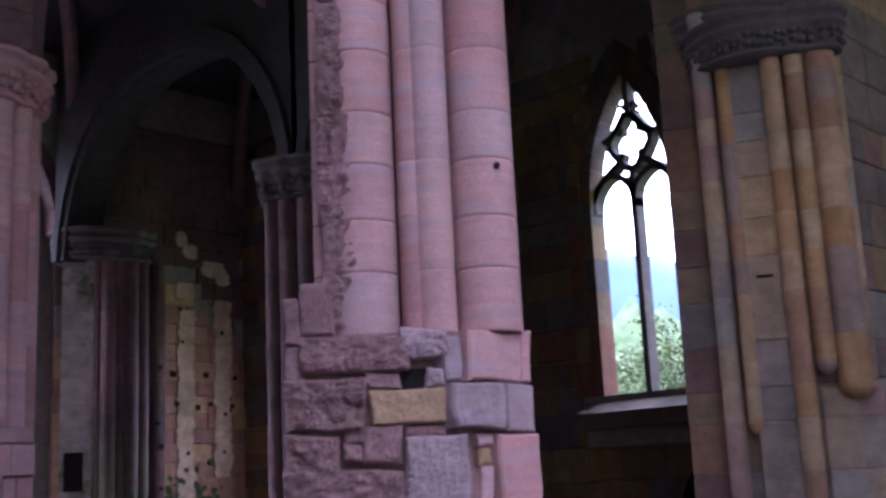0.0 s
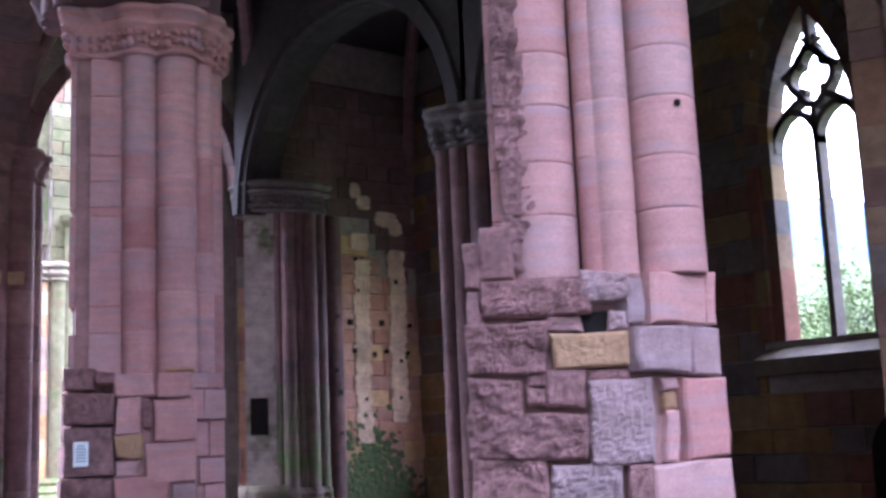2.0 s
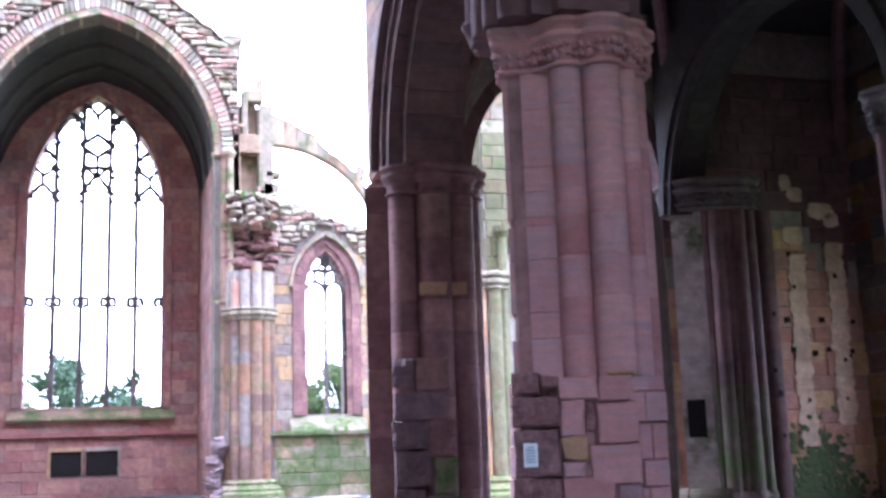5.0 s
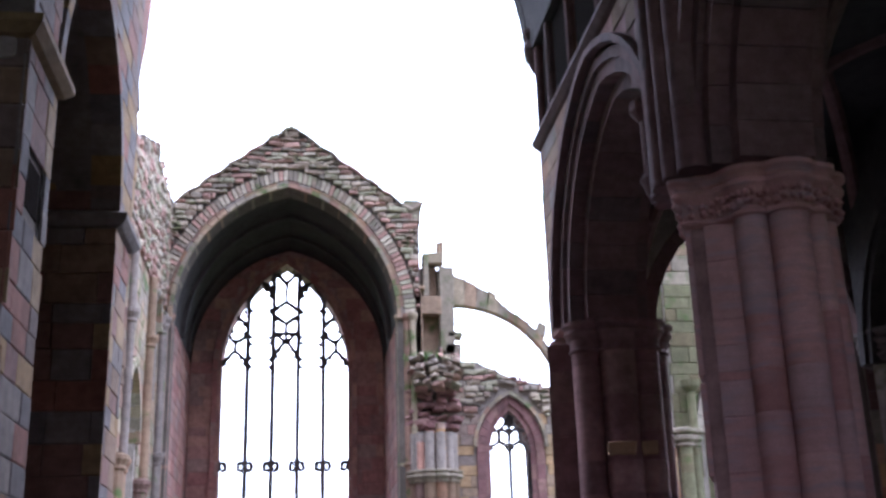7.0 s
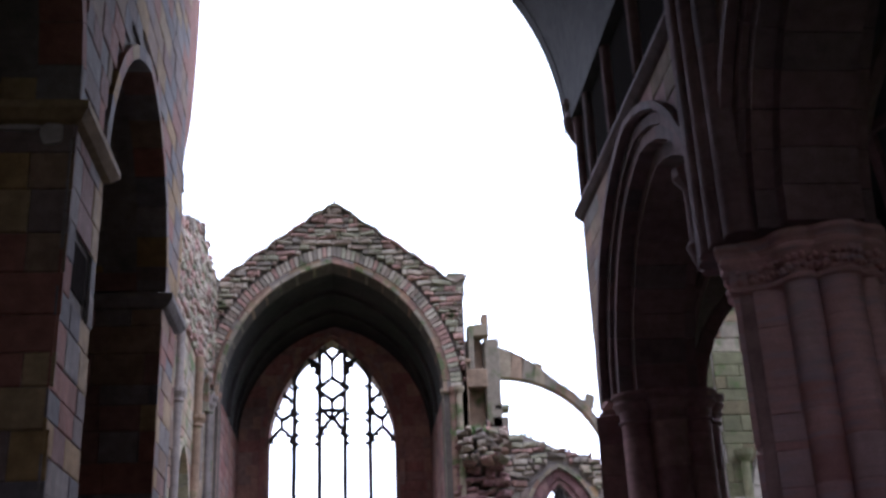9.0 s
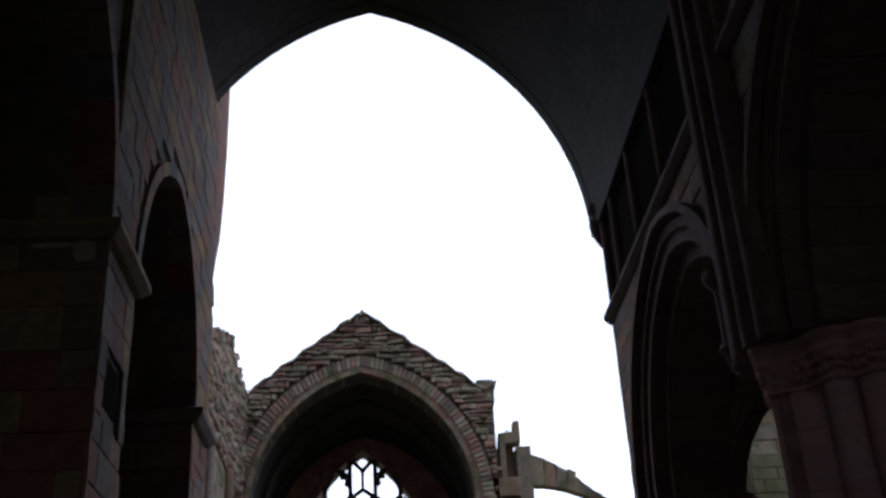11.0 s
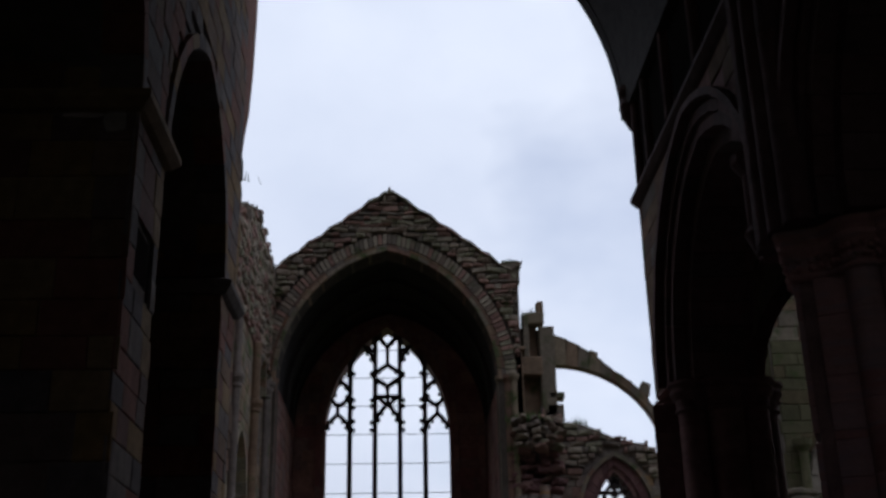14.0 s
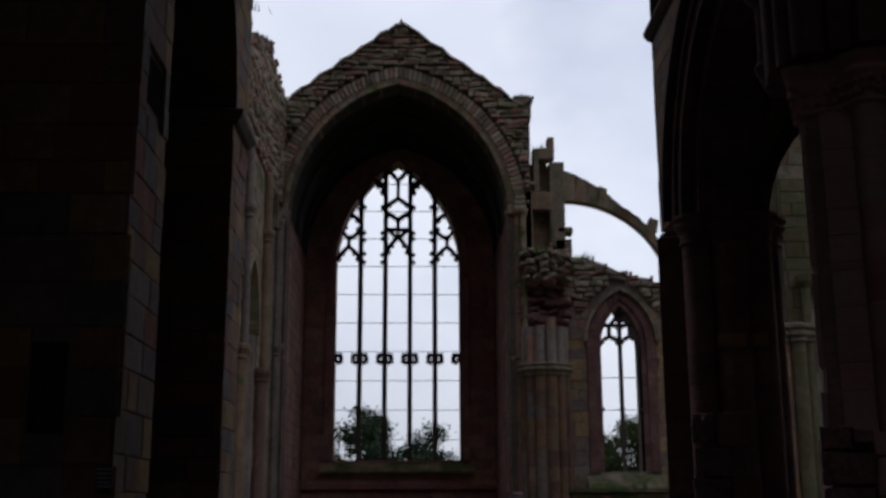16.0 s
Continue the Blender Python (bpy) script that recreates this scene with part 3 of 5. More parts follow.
# ---- nave, north piers ----
NX = -2.62
N_HOLES = [(2.55, 2.1, 0, 7.15, 2.45), (8.05, 2.1, 0, 7.15, 2.45), (13.57, 2.08, 0, 7.15, 2.45)]
wall_north = thing("wall_north", "plain coursed buff and red ashlar wall on square piers", "wall", kind="structure")
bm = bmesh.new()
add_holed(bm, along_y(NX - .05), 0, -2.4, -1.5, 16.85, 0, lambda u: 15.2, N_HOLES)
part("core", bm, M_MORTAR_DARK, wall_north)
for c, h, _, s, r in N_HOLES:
    ring_of(wall_north, "voussoir", M_BROWN_SHADED, along_y(NX), c, s, h, r, -.02, .16, -.4, .022, 16, .006)
# projecting impost courses round the piers
for y0, y1 in ((10.15, 11.49), (15.65, 16.8)):
    bm = bmesh.new()
    x0, x1 = NX - 2.5, NX
    rings = []
    for g, q in ((0.0, 0.0), (.06, .03), (.14, .12), (.14, .2), (.0, .27)):
        rings.append(([(x0 - g, y0 - g), (x1 + g, y0 - g), (x1 + g, y1 + g), (x0 - g, y1 + g)], 6.95 + q))
    add_rings(bm, Matrix.Identity(4), rings)
    part("impost", bm, M_BROWN_SHADED, wall_north, "moulded impost course")
bm = bmesh.new()
add_prism(bm, [(16.85, 8.6), (16.95, 9.7), (17.2, 10.3), (17.55, 10.9), (17.8, 11.8), (17.95, 13.0), (18.0, 15.2), (16.85, 15.2)], along_y(NX - .04), -1.2, 0)
part("wall_end", bm, M_BROWN_SHADED, wall_north)
bm = bmesh.new()
add_box(bm, -8.6, -8.0, -1.5, 17.0, 0, 10.2)
add_box(bm, -8.0, NX - 2.4, -1.5, 17.0, 10.2, 10.6)
add_box(bm, -8.0, NX - 2.4, 16.6, 17.0, 0, 10.2)
tagged(part("wall_north_aisle", bm, M_BROWN_SHADED), "added plain wall and roof keeping north light out of the arches", "wall", kind="structure")
P1 = 10.15
facing(wall_north, M_BROWN_SHADED, M_BROWN_SHADED_J, face_w(P1), NX - 2.4, NX + .03, 0, 6.95, lambda u, z: not (-3.42 < u < -3.1 and 2.15 < z < 2.95), .36, .75, .025, 61)
facing(wall_north, M_BROWN_SHADED, M_BROWN_SHADED_J, face_w(P1), NX - 2.4, NX + .03, 7.22, 12.0, lambda u, z: True, .36, .75, .025, 62, 120)
facing(wall_north, M_BROWN_SHADED, M_BROWN_SHADED_J, face_s(NX - .03), 10.11, 11.49, 0, 6.95, lambda u, z: not (10.55 < u < 11.2 and 5.45 < z < 5.95), .33, .6, .025, 63)
facing(wall_north, M_BROWN_SHADED, M_BROWN_SHADED_J, face_w(15.65), NX - 2.4, NX, 0, 6.95, lambda u, z: True, .36, .7, .04, 64, 200)
facing(wall_north, M_BROWN_SHADED, M_BROWN_SHADED_J, face_s(NX - .03), 15.62, 16.8, 0, 6.95, lambda u, z: True, .33, .55, .025, 65, 200)
facing(wall_north, M_BROWN_SHADED, M_BROWN_SHADED_J, face_s(NX - .03), 10.11, 16.8, 7.22, 14.0, outside([(c, h + .16, 0, s, r + .16) for c, h, _, s, r in N_HOLES]), .33, .6, .025, 66, 260)
facing(wall_north, M_BROWN_SHADED, M_BROWN_SHADED_J, face_w(15.64), NX - 2.4, NX, 7.22, 8.6, lambda u, z: True, .36, .7, .03, 67, 60)
rnd = random.Random(91)
z = 5.0
while z < 9.6:                       # ragged toothing at the broken east end
    h = rnd.uniform(.25, .5)
    ob = new("toothing_stone", block_mesh(M_BROWN_SHADED, True)[rnd.randrange(6)])
    ob.parent = wall_north
    ob.matrix_basis = Matrix.Translation((NX - .35, 16.85, z + h / 2)) @ pose(0, 0, 0, 0, 0, 180) @ Matrix.Diagonal((.66, rnd.uniform(.02, .35), h, 1))
    z += h
for k, (cx, cz, rx, rz) in enumerate(((-2.83, 6.83, .11, .11), (-3.15, 6.9, .2, .03))):
    bm = bmesh.new()
    add_prism(bm, blob(cx, cz, rx, rz, 60 + k), along_x(P1 - .045), 0, .03)
    part("mortar_patch", bm, M_MORTAR, wall_north, "pale mortar smear" if k == 0 else "")
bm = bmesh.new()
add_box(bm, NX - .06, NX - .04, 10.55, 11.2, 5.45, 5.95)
part("recess", bm, M_RECESS_SHADE, wall_north, "near-black sheet painting the shade of a socket")
# near-black slab for a rectangular recess's shade, and vent grille, on the pier's west face
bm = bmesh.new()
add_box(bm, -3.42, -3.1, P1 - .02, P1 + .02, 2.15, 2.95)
part("recess", bm, M_RECESS_SHADE, wall_north, "near-black slab painting the shade of a tall recess")
grille = thing("vent_grille", "small grey metal grille set in the pier", "grille")
bm = bmesh.new()
add_box(bm, -2.76, -2.62, P1 - .09, P1 - .05, 1.66, 1.86)
part("plate", bm, M_IRON, grille)
for k in range(5):
    bm = bmesh.new()
    add_box(bm, -2.75, -2.63, P1 - .1, P1 - .09, 1.675 + k * .037, 1.69 + k * .037)
    part("bar", bm, M_LEAD, grille)

# ---- east bay ----
PC, PH, PS, PR = -0.58, 3.68, 11.2, 4.6
EC, EH, ESILL, ES, ER = -0.68, 2.43, 3.42, 10.95, 4.27
east = thing("wall_east", "red sandstone east bay under a broken rubble gable", "wall", kind="structure")
bm = bmesh.new()
add_holed(bm, along_x(43.5), 0, 1.0, PC - PH - 1, PC + PH + 1, 0, lambda u: 16.5, [(EC, EH, ESILL, ES, ER)])
part("window_wall", bm, M_MORTAR_PINK, east)


def gable_top(u):
    a = abs(u + 0.5)
    if u < -4.3 or u > 3.75:
        return 15.35
    return 18.1 - 0.74 * a + 0.05 * math.sin(u * 9)


G_HOLE = (PC, PH, 0, PS, PR)
bm = bmesh.new()
add_holed(bm, along_x(36.6), 0, 0.9, PC - PH - .5, 3.9, 0, lambda u: gable_top(u) - .08, [G_HOLE])
part("gable_core", bm, M_MORTAR_DARK, east)
bm = bmesh.new()
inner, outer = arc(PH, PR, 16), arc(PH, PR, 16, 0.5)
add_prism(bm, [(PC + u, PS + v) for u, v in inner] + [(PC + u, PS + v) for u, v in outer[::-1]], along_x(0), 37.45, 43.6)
part("bay_vault", bm, M_VAULT_SHADED, east)
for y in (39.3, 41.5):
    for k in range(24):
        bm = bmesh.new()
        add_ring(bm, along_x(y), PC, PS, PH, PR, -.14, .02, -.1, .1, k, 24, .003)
        part("vault_rib", bm, M_VAULT_SHADED, east)
for s in (-1, 1):
    bm = bmesh.new()
    add_box(bm, *sorted((PC + s * (PH + .04), PC + s * (PH + .8))), 37.45, 43.6, 0, PS + .3)
    part("side_wall", bm, M_MORTAR_PINK, east)
facing(east, M_RED, M_RED_J, face_s(PC - PH - .04), 37.5, 43.5, 0, PS, lambda u, z: True, .38, .7, .04, 71, 120)
facing(east, M_RED, M_RED_J, face_n(PC + PH + .04), 37.5, 43.5, 0, PS, lambda u, z: True, .38, .7, .04, 72, 120)
facing(east, M_RED, M_RED_J, face_w(43.5), PC - PH, PC + PH, 0, 15.5, lambda u, z: outside([(EC, EH + .3, ESILL - .35, ES, ER + .3)])(u, z) and not (-2.1 < u < .3 and .9 < z < 1.85), .4, .75, .05, 73, 280)
# splayed window frame, moulded sill and ledge
for o0, o1, d0, d1 in ((0, .16, -.12, .5), (.14, .32, -.2, .2)):
    ring_of(east, "voussoir", M_RED, along_x(43.5), EC, ES, EH, ER, o0, o1, d0, d1, 28, .004)
    for s in (-1, 1):
        z = ESILL
        while z < ES:
            h = min(.5, ES - z)
            bm = bmesh.new()
            add_box(bm, *sorted((EC + s * (EH + o0), EC + s * (EH + o1))), 43.5 + d0, 43.5 + d1, z + .004, z + h - .004)
            part("jamb_stone", bm, M_RED, east)
            z += h
bm = bmesh.new()
add_prism(bm, [(0, ESILL - .5), (0, ESILL), (-.12, ESILL), (-.5, ESILL - .42), (-.5, ESILL - .5)], lambda u, v, d: (d, 43.7 + u, v), EC - EH - .5, EC + EH + .5)
part("sill", bm, M_MOSSY, east, "sloping mossy window sill")
bm = bmesh.new()
add_box(bm, PC - PH, PC + PH, 43.25, 43.5, 2.35, 2.5)
part("ledge", bm, M_RED, east)
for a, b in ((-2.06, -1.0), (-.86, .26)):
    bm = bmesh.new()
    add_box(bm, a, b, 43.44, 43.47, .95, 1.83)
    part("niche", bm, M_RECESS_SHADE, east, "near-black sheet painting the shade of a square niche")
    for x0, x1, z0, z1 in ((a - .1, a, .9, 1.9), (b, b + .1, .9, 1.9), (a - .1, b + .1, 1.83, 1.98)):
        bm = bmesh.new()
        add_box(bm, x0, x1, 43.36, 43.5, z0, z1)
        part("niche_frame", bm, M_BUFF, east)
# dressed arch ring on the broken west edge of the bay, and its long jamb shafts
ring_of(east, "voussoir", M_GREY, along_x(36.5), PC, PS, PH, PR, 0, .13, -.05, 1.0, 34, .008)
ring_of(east, "voussoir", M_GREYBUFF, along_x(36.5), PC, PS, PH, PR, .12, .24, -.01, .4, 34, .008)
ring_of(east, "rubble_voussoir", M_RUBBLE, along_x(36.5), PC, PS, PH, PR, .26, .62, -.02, .3, 84, .02)
for s in (-1, 1):
    for k, (o, d, r) in enumerate(((.1, .25, .12), (.32, .1, .12), (.5, -.05, .1))):
        bm = bmesh.new()
        add_lathe(bm, PC + s * (PH + o), 36.5 + d, [(r, 0), (r, 6.3), (r + .05, 6.34), (r + .05, 6.42), (r, 6.46), (r, PS - .1), (r + .08, PS + .05), (r + .08, PS + .15)], 12)
        part("jamb_shaft", bm, M_GREY, east)
g_keep = outside([(PC, PH + .64, 0, PS, PR + .64)])
facing(east, M_RUBBLE, M_RUBBLE_J, face_w(36.56), PC - PH - .45, 3.85, 10.5, 18.2, lambda u, z: z < gable_top(u) and g_keep(u, z), .17, .36, .12, 74, 300, True, "rubble_stone", .032)
rnd = random.Random(12)
u = -4.25
while u < 3.75:                      # thin coping slates along the gable
    w = rnd.uniform(.25, .5)
    bm = bmesh.new()
    z0, z1 = gable_top(u), gable_top(u + w)
    add_prism(bm, [(u, z0 - .07), (u + w, z1 - .07), (u + w, z1 + rnd.uniform(.0, .05)), (u, z0 + rnd.uniform(.0, .05))], along_x(36.5), -.12, .95)
    part("coping_stone", bm, M_RUBBLE, east)
    u += w
bm = bmesh.new()
bmesh.ops.create_cone(bm, segments=5, radius1=.16, radius2=.03, depth=.35, cap_ends=True, matrix=Matrix.Translation((-.5, 36.9, 18.2)))
part("finial_stump", bm, M_RUBBLE, east)
bm = bmesh.new()
add_box(bm, 3.35, 3.95, 36.5, 37.3, 14.6, 15.4)
part("gable_shoulder", bm, M_GREY, east, "mossy square shoulder stone")


# ---- tracery ----
def bar_between(bm, at, a, b, w, d):
    """A straight stone bar from a to b, w wide, d deep."""
    du, dv = b[0] - a[0], b[1] - a[1]
    l = max(1e-6, math.hypot(du, dv))
    nu, nv = -dv / l * w / 2, du / l * w / 2
    add_prism(bm, [(a[0] + nu, a[1] + nv), (a[0] - nu, a[1] - nv), (b[0] - nu, b[1] - nv), (b[0] + nu, b[1] + nv)], at, -d / 2, d / 2)


def tracery(root, material, at, lines, w, d, cusps=(), name="tracery_bar"):
    for line in lines:
        bm = bmesh.new()
        for a, b in zip(line, line[1:]):
            bar_between(bm, at, a, b, w, d)
        part(name, bm, material, root)
    for cu, cv, r in cusps:
        bm = bmesh.new()
        k = 8
        add_prism(bm, [(cu + r * math.cos(2 * math.pi * i / k), cv + r * math.sin(2 * math.pi * i / k)) for i in range(k)], at, -d * .35, d * .35)
        part("cusp", bm, material, root)


def bow(a, b, bulge, n=6):
    """A curved line from a to b."""
    du, dv = b[0] - a[0], b[1] - a[1]
    return [(a[0] + du * t - dv * bulge * 4 * t * (1 - t), a[1] + dv * t + du * bulge * 4 * t * (1 - t)) for t in [i / n for i in range(n + 1)]]


window_1 = thing("window_1", "tall five-light stone window with upright tracery and iron bars, unglazed", "window", kind="structure")
at = along_x(43.6)
LW = 2 * EH / 5


def ewin_top(u):
    r = (EH * EH + ER * ER) / (2 * EH)
    return ES + math.sqrt(max(0, r * r - (abs(u - EC) + r - EH) ** 2))


def lit(k, f=0.0):
    """u at mullion k, moved on by a share of a light."""
    return EC - EH + LW * (k + f)


lines, cusps = [], []
for k in range(1, 5):
    lines.append([(lit(k), ESILL), (lit(k), ewin_top(lit(k)))])
tracery(window_1, M_DARK_STONE, at, lines, .18, .3, (), "mullion")
lines = []
for side_ in (-1, 1):
    def at_u(k, f=0.0):
        """Mirrors the left half on to the right."""
        u = lit(k, f)
        return u if side_ < 0 else 2 * EC - u
    b_ = side_ * -1
    # outer light: low ogee head, its stem forking into two cells, and the cells climbing the arch above
    lines += [bow((at_u(0, .04), 11.17), (at_u(0, .5), 11.72), .07 * b_), bow((at_u(1), 11.17), (at_u(0, .5), 11.72), -.07 * b_), [(at_u(0, .5), 11.66), (at_u(0, .5), 12.08)],
              bow((at_u(0, .5), 12.05), (at_u(0, .27), 12.36), .06 * b_), bow((at_u(0, .5), 12.05), (at_u(1), 12.46), -.08 * b_),
              bow((at_u(0, .55), 13.06), (at_u(1, -.02), 12.66), .1 * b_)]
    for u, z, r in ((at_u(0, .12), 11.22, .1), (at_u(0, .3), 11.42, .06), (at_u(0, .7), 11.42, .06), (at_u(0, .88), 11.22, .1), (at_u(0, .5), 12.1, .1), (at_u(0, .88), 12.42, .1), (at_u(0, .4), 12.5, .07), (at_u(0, .84), 12.8, .1), (at_u(0, .62), 12.95, .07), (at_u(0, .88), 13.3, .06)):
        cusps.append((u, z, r))
    # tall light: cusped head close under the arch, and a small foil beside the top mullion
    lines += [bow((at_u(1, .06), 13.72), (at_u(1, .48), 14.52), .07 * b_), bow((at_u(2, -.04), 13.85), (at_u(1, .48), 14.52), -.1 * b_), bow((at_u(1, .5), 14.5), (at_u(2, -.02), 14.3), -.05 * b_)]
    for u, z, r in ((at_u(1, .12), 13.95, .1), (at_u(1, .28), 14.2, .08), (at_u(1, .68), 14.2, .09), (at_u(1, .86), 13.95, .11), (at_u(1, .5), 14.55, .1), (at_u(1, .74), 14.42, .07), (at_u(1, .9), 14.62, .06)):
        cusps.append((u, z, r))
    # bosses up both sides of the mullions
    for k, zs in ((1, (11.1, 11.45, 12.0, 12.3, 13.35)), (2, (11.1, 11.4, 12.05, 12.28, 13.3, 13.36))):
        for z in zs:
            cusps.append((at_u(k, .13 if k == 1 else -.13), z, .085))
    # middle light, half of it
    lines += [bow((at_u(2), 11.42), (at_u(2, .5), 12.1), .07 * b_), bow((at_u(2, .5), 12.08), (at_u(2, .18), 12.36), .05 * b_), [(at_u(2), 12.42), (at_u(2, .5), 12.42)],
              bow((at_u(2, .5), 12.8), (at_u(2, .04), 13.1), -.08 * b_), bow((at_u(2), 13.32), (at_u(2, .5), 13.7), .05 * b_), bow((at_u(2, .5), 14.42), (at_u(2, .08), 14.85), -.06 * b_)]
    for u, z, r in ((at_u(2, .12), 11.5, .1), (at_u(2, .28), 11.75, .07), (at_u(2, .1), 12.4, .1), (at_u(2, .14), 13.02, .1), (at_u(2, .3), 12.92, .07), (at_u(2, .16), 13.42, .08), (at_u(2, .34), 13.55, .05), (at_u(2, .12), 14.8, .1), (at_u(2, .3), 14.62, .07), (at_u(2, .22), 14.95, .06)):
        cusps.append((u, z, r))
mid_u = lit(2, .5)
lines += [[(mid_u, 12.08), (mid_u, 12.42)], [(mid_u, 12.42), (mid_u, 12.82)], [(mid_u, 13.66), (mid_u, 14.44)]]
cusps += [(mid_u, 12.1, .1), (mid_u, 12.8, .11), (mid_u, 13.68, .07), (mid_u, 14.42, .09)]
for k in range(0, 6):                   # cusped transom heads half-way up
    u = EC - EH + LW * k
    for s in (-1, 1):
        if (k == 0 and s < 0) or (k == 5 and s > 0):
            continue
        lines += [[(u, 7.42), (u + s * .3, 7.42)], bow((u + s * .28, 7.42), (u + s * .3, 7.2), -.3 * s), [(u + s * .3, 7.2), (u + s * .1, 7.1)]]
        cusps += [(u + s * .29, 7.3, .06), (u + s * .17, 7.1, .06), (u + s * .3, 7.15, .05)]
    cusps.append((u, 7.25, .14))
tracery(window_1, M_DARK_STONE, at, lines, .135, .2, cusps)
for k in range(11):
    z = 4.18 + k * 1.125
    r = (EH * EH + ER * ER) / (2 * EH)
    half = EH if z < ES else math.sqrt(max(0, r * r - (z - ES) ** 2)) - r + EH
    if half < .4:
        break
    bm = bmesh.new()
    add_box(bm, EC - half, EC + half, 43.58, 43.61, z - .012, z + .012)
    part("saddle_bar", bm, M_IRON, window_1, "thin iron saddle bar" if k == 0 else "")

# ---- aisle end wall and its window ----
W2 = (6.75, 0.66, 2.73, 6.75, 1.36)
aisle_e = thing("wall_aisle_east", "weathered red and buff aisle end wall with ruined rubble top", "wall", kind="structure")


def ruin_top(u):
    return 10.05 - 0.36 * (u - 5.0) + .12 * math.sin(u * 7.3) + .07 * math.sin(u * 17)


bm = bmesh.new()
add_holed(bm, along_x(36.7), 0, 1.0, 4.5, 11.0, 0, lambda u: ruin_top(u) - .1, [W2])
part("core", bm, M_MORTAR, aisle_e)
facing(aisle_e, M_BUFF, M_BUFF_J, face_w(36.7), 4.8, 10.0, 2.2, 8.0, outside([(W2[0], W2[1] + .45, 2.4, 6.8, W2[4] + .45)]), .38, .65, .05, 81, 250)
facing(aisle_e, M_RUBBLE, M_RUBBLE_J, face_w(36.7), 4.5, 10.0, 7.9, 10.6, lambda u, z: z < ruin_top(u) and outside([(W2[0], W2[1] + .75, 0, 6.8, W2[4] + .75)])(u, z), .17, .34, .13, 82, 300, True, "rubble_stone", .032)
for o0, o1, d0, d1 in ((0, .2, -.02, .5), (.18, .46, -.1, .2)):
    ring_of(aisle_e, "voussoir", M_REDDARK, along_x(36.7), W2[0], W2[3], W2[1], W2[4], o0, o1, d0, d1, 16, .005)
    for s in (-1, 1):
        z = W2[2]
        while z < W2[3]:
            h = min(.45, W2[3] - z)
            bm = bmesh.new()
            add_box(bm, *sorted((W2[0] + s * (W2[1] + o0), W2[0] + s * (W2[1] + o1))), 36.7 + d0, 36.7 + d1, z + .004, z + h - .004)
            part("jamb_stone", bm, M_REDDARK, aisle_e)
            z += h
ring_of(aisle_e, "hood_mould", M_GREY, along_x(36.6), W2[0], W2[3] + .15, W2[1] + .46, W2[4] + .35, .0, .12, -.12, .05, 16, .002)
bm = bmesh.new()
add_box(bm, 4.95, 10.5, 36.15, 36.75, 0, 2.08)
part("bench_wall", bm, M_MORTAR, aisle_e)
facing(aisle_e, M_MOSSY, M_GREY_J, face_w(36.17), 4.95, 10.4, .1, 2.08, lambda u, z: not (7.9 < u < 8.4 and 1.5 < z < 1.95), .4, .7, .05, 83, 80)
bm = bmesh.new()
add_box(bm, 4.85, 10.5, 36.02, 36.8, 2.08, 2.2)
part("ledge", bm, M_MOSSY, aisle_e, "mossy stone ledge")
bm = bmesh.new()
add_prism(bm, [(0, 2.2), (.6, 2.2), (.6, 2.72), (.45, 2.72)], lambda u, v, d: (d, 36.3 + u, v), 5.5, 8.0)
part("sill", bm, M_MOSSY, aisle_e)
window_2 = thing("window_2", "two-light stone window with cusped tracery head, unglazed", "window", kind="structure")
at = along_x(36.85)
c, h, sill, sp, ri = W2
z = sp + .05
lines = [[(c, sill), (c, sp + ri - .2)], [(c - h, z + .68), (c + h, z + .68)]]
cusps = []
for q in (-1, 1):
    lines += [bow((c + q * h, z), (c + q * h / 2, z + .3), -.16 * q), bow((c, z), (c + q * h / 2, z + .3), .16 * q), [(c + q * h * .52, z + .3), (c + q * h * .52, z + .68)],
              bow((c + q * h * .52, z + .68), (c, z + 1.2), .08 * q), bow((c + q * .06, z + .8), (c + q * .18, z + 1.15), .1 * q)]
    cusps += [(c + q * x, z + y, .05) for x, y in ((.1, .1), (.22, .22), (.44, .22), (.56, .1), (.34, .32), (.08, .6), (.5, .66), (.1, 1.12))]
tracery(window_2, M_DARK_STONE, at, lines, .11, .2, cusps)
for q in (3.55, 4.7, 5.75):
    bm = bmesh.new()
    add_box(bm, c - h, c + h, 36.84, 36.86, q - .012, q + .012)
    part("saddle_bar", bm, M_IRON, window_2)
for s in (-1, 0, 1):
    bm = bmesh.new()
    add_box(bm, c + s * h - .08, c + s * h + .08, 36.78, 36.92, 4.66, 4.78)
    part("stay_boss", bm, M_DARK_STONE, window_2)

# ---- south aisle and chapels ----
AISLE_TOP = 8.4
SOUTH_X = 12.1
W1 = (7.85, 0.64, 2.43, 4.98, 1.66)
SKY_GAP = (13.9, 1.0, 1.5, 3.9, 1.3)
wall_chapels = thing("wall_chapels", "dark sandstone outer wall of the chapels with a tall window", "wall", kind="structure")
bm = bmesh.new()
add_holed(bm, along_y(SOUTH_X), 0, 0.3, -6, 16.9, 0, lambda u: AISLE_TOP, [W1, SKY_GAP])
part("core", bm, M_MORTAR, wall_chapels)
facing(wall_chapels, M_BROWN_SHADED, M_BROWN_SHADED_J, face_n(SOUTH_X), 4.4, 9.9, 0, 7.0, outside([(W1[0], W1[1] + .3, 2.1, W1[3], W1[4] + .3)]), .36, .65, .04, 91, 160)
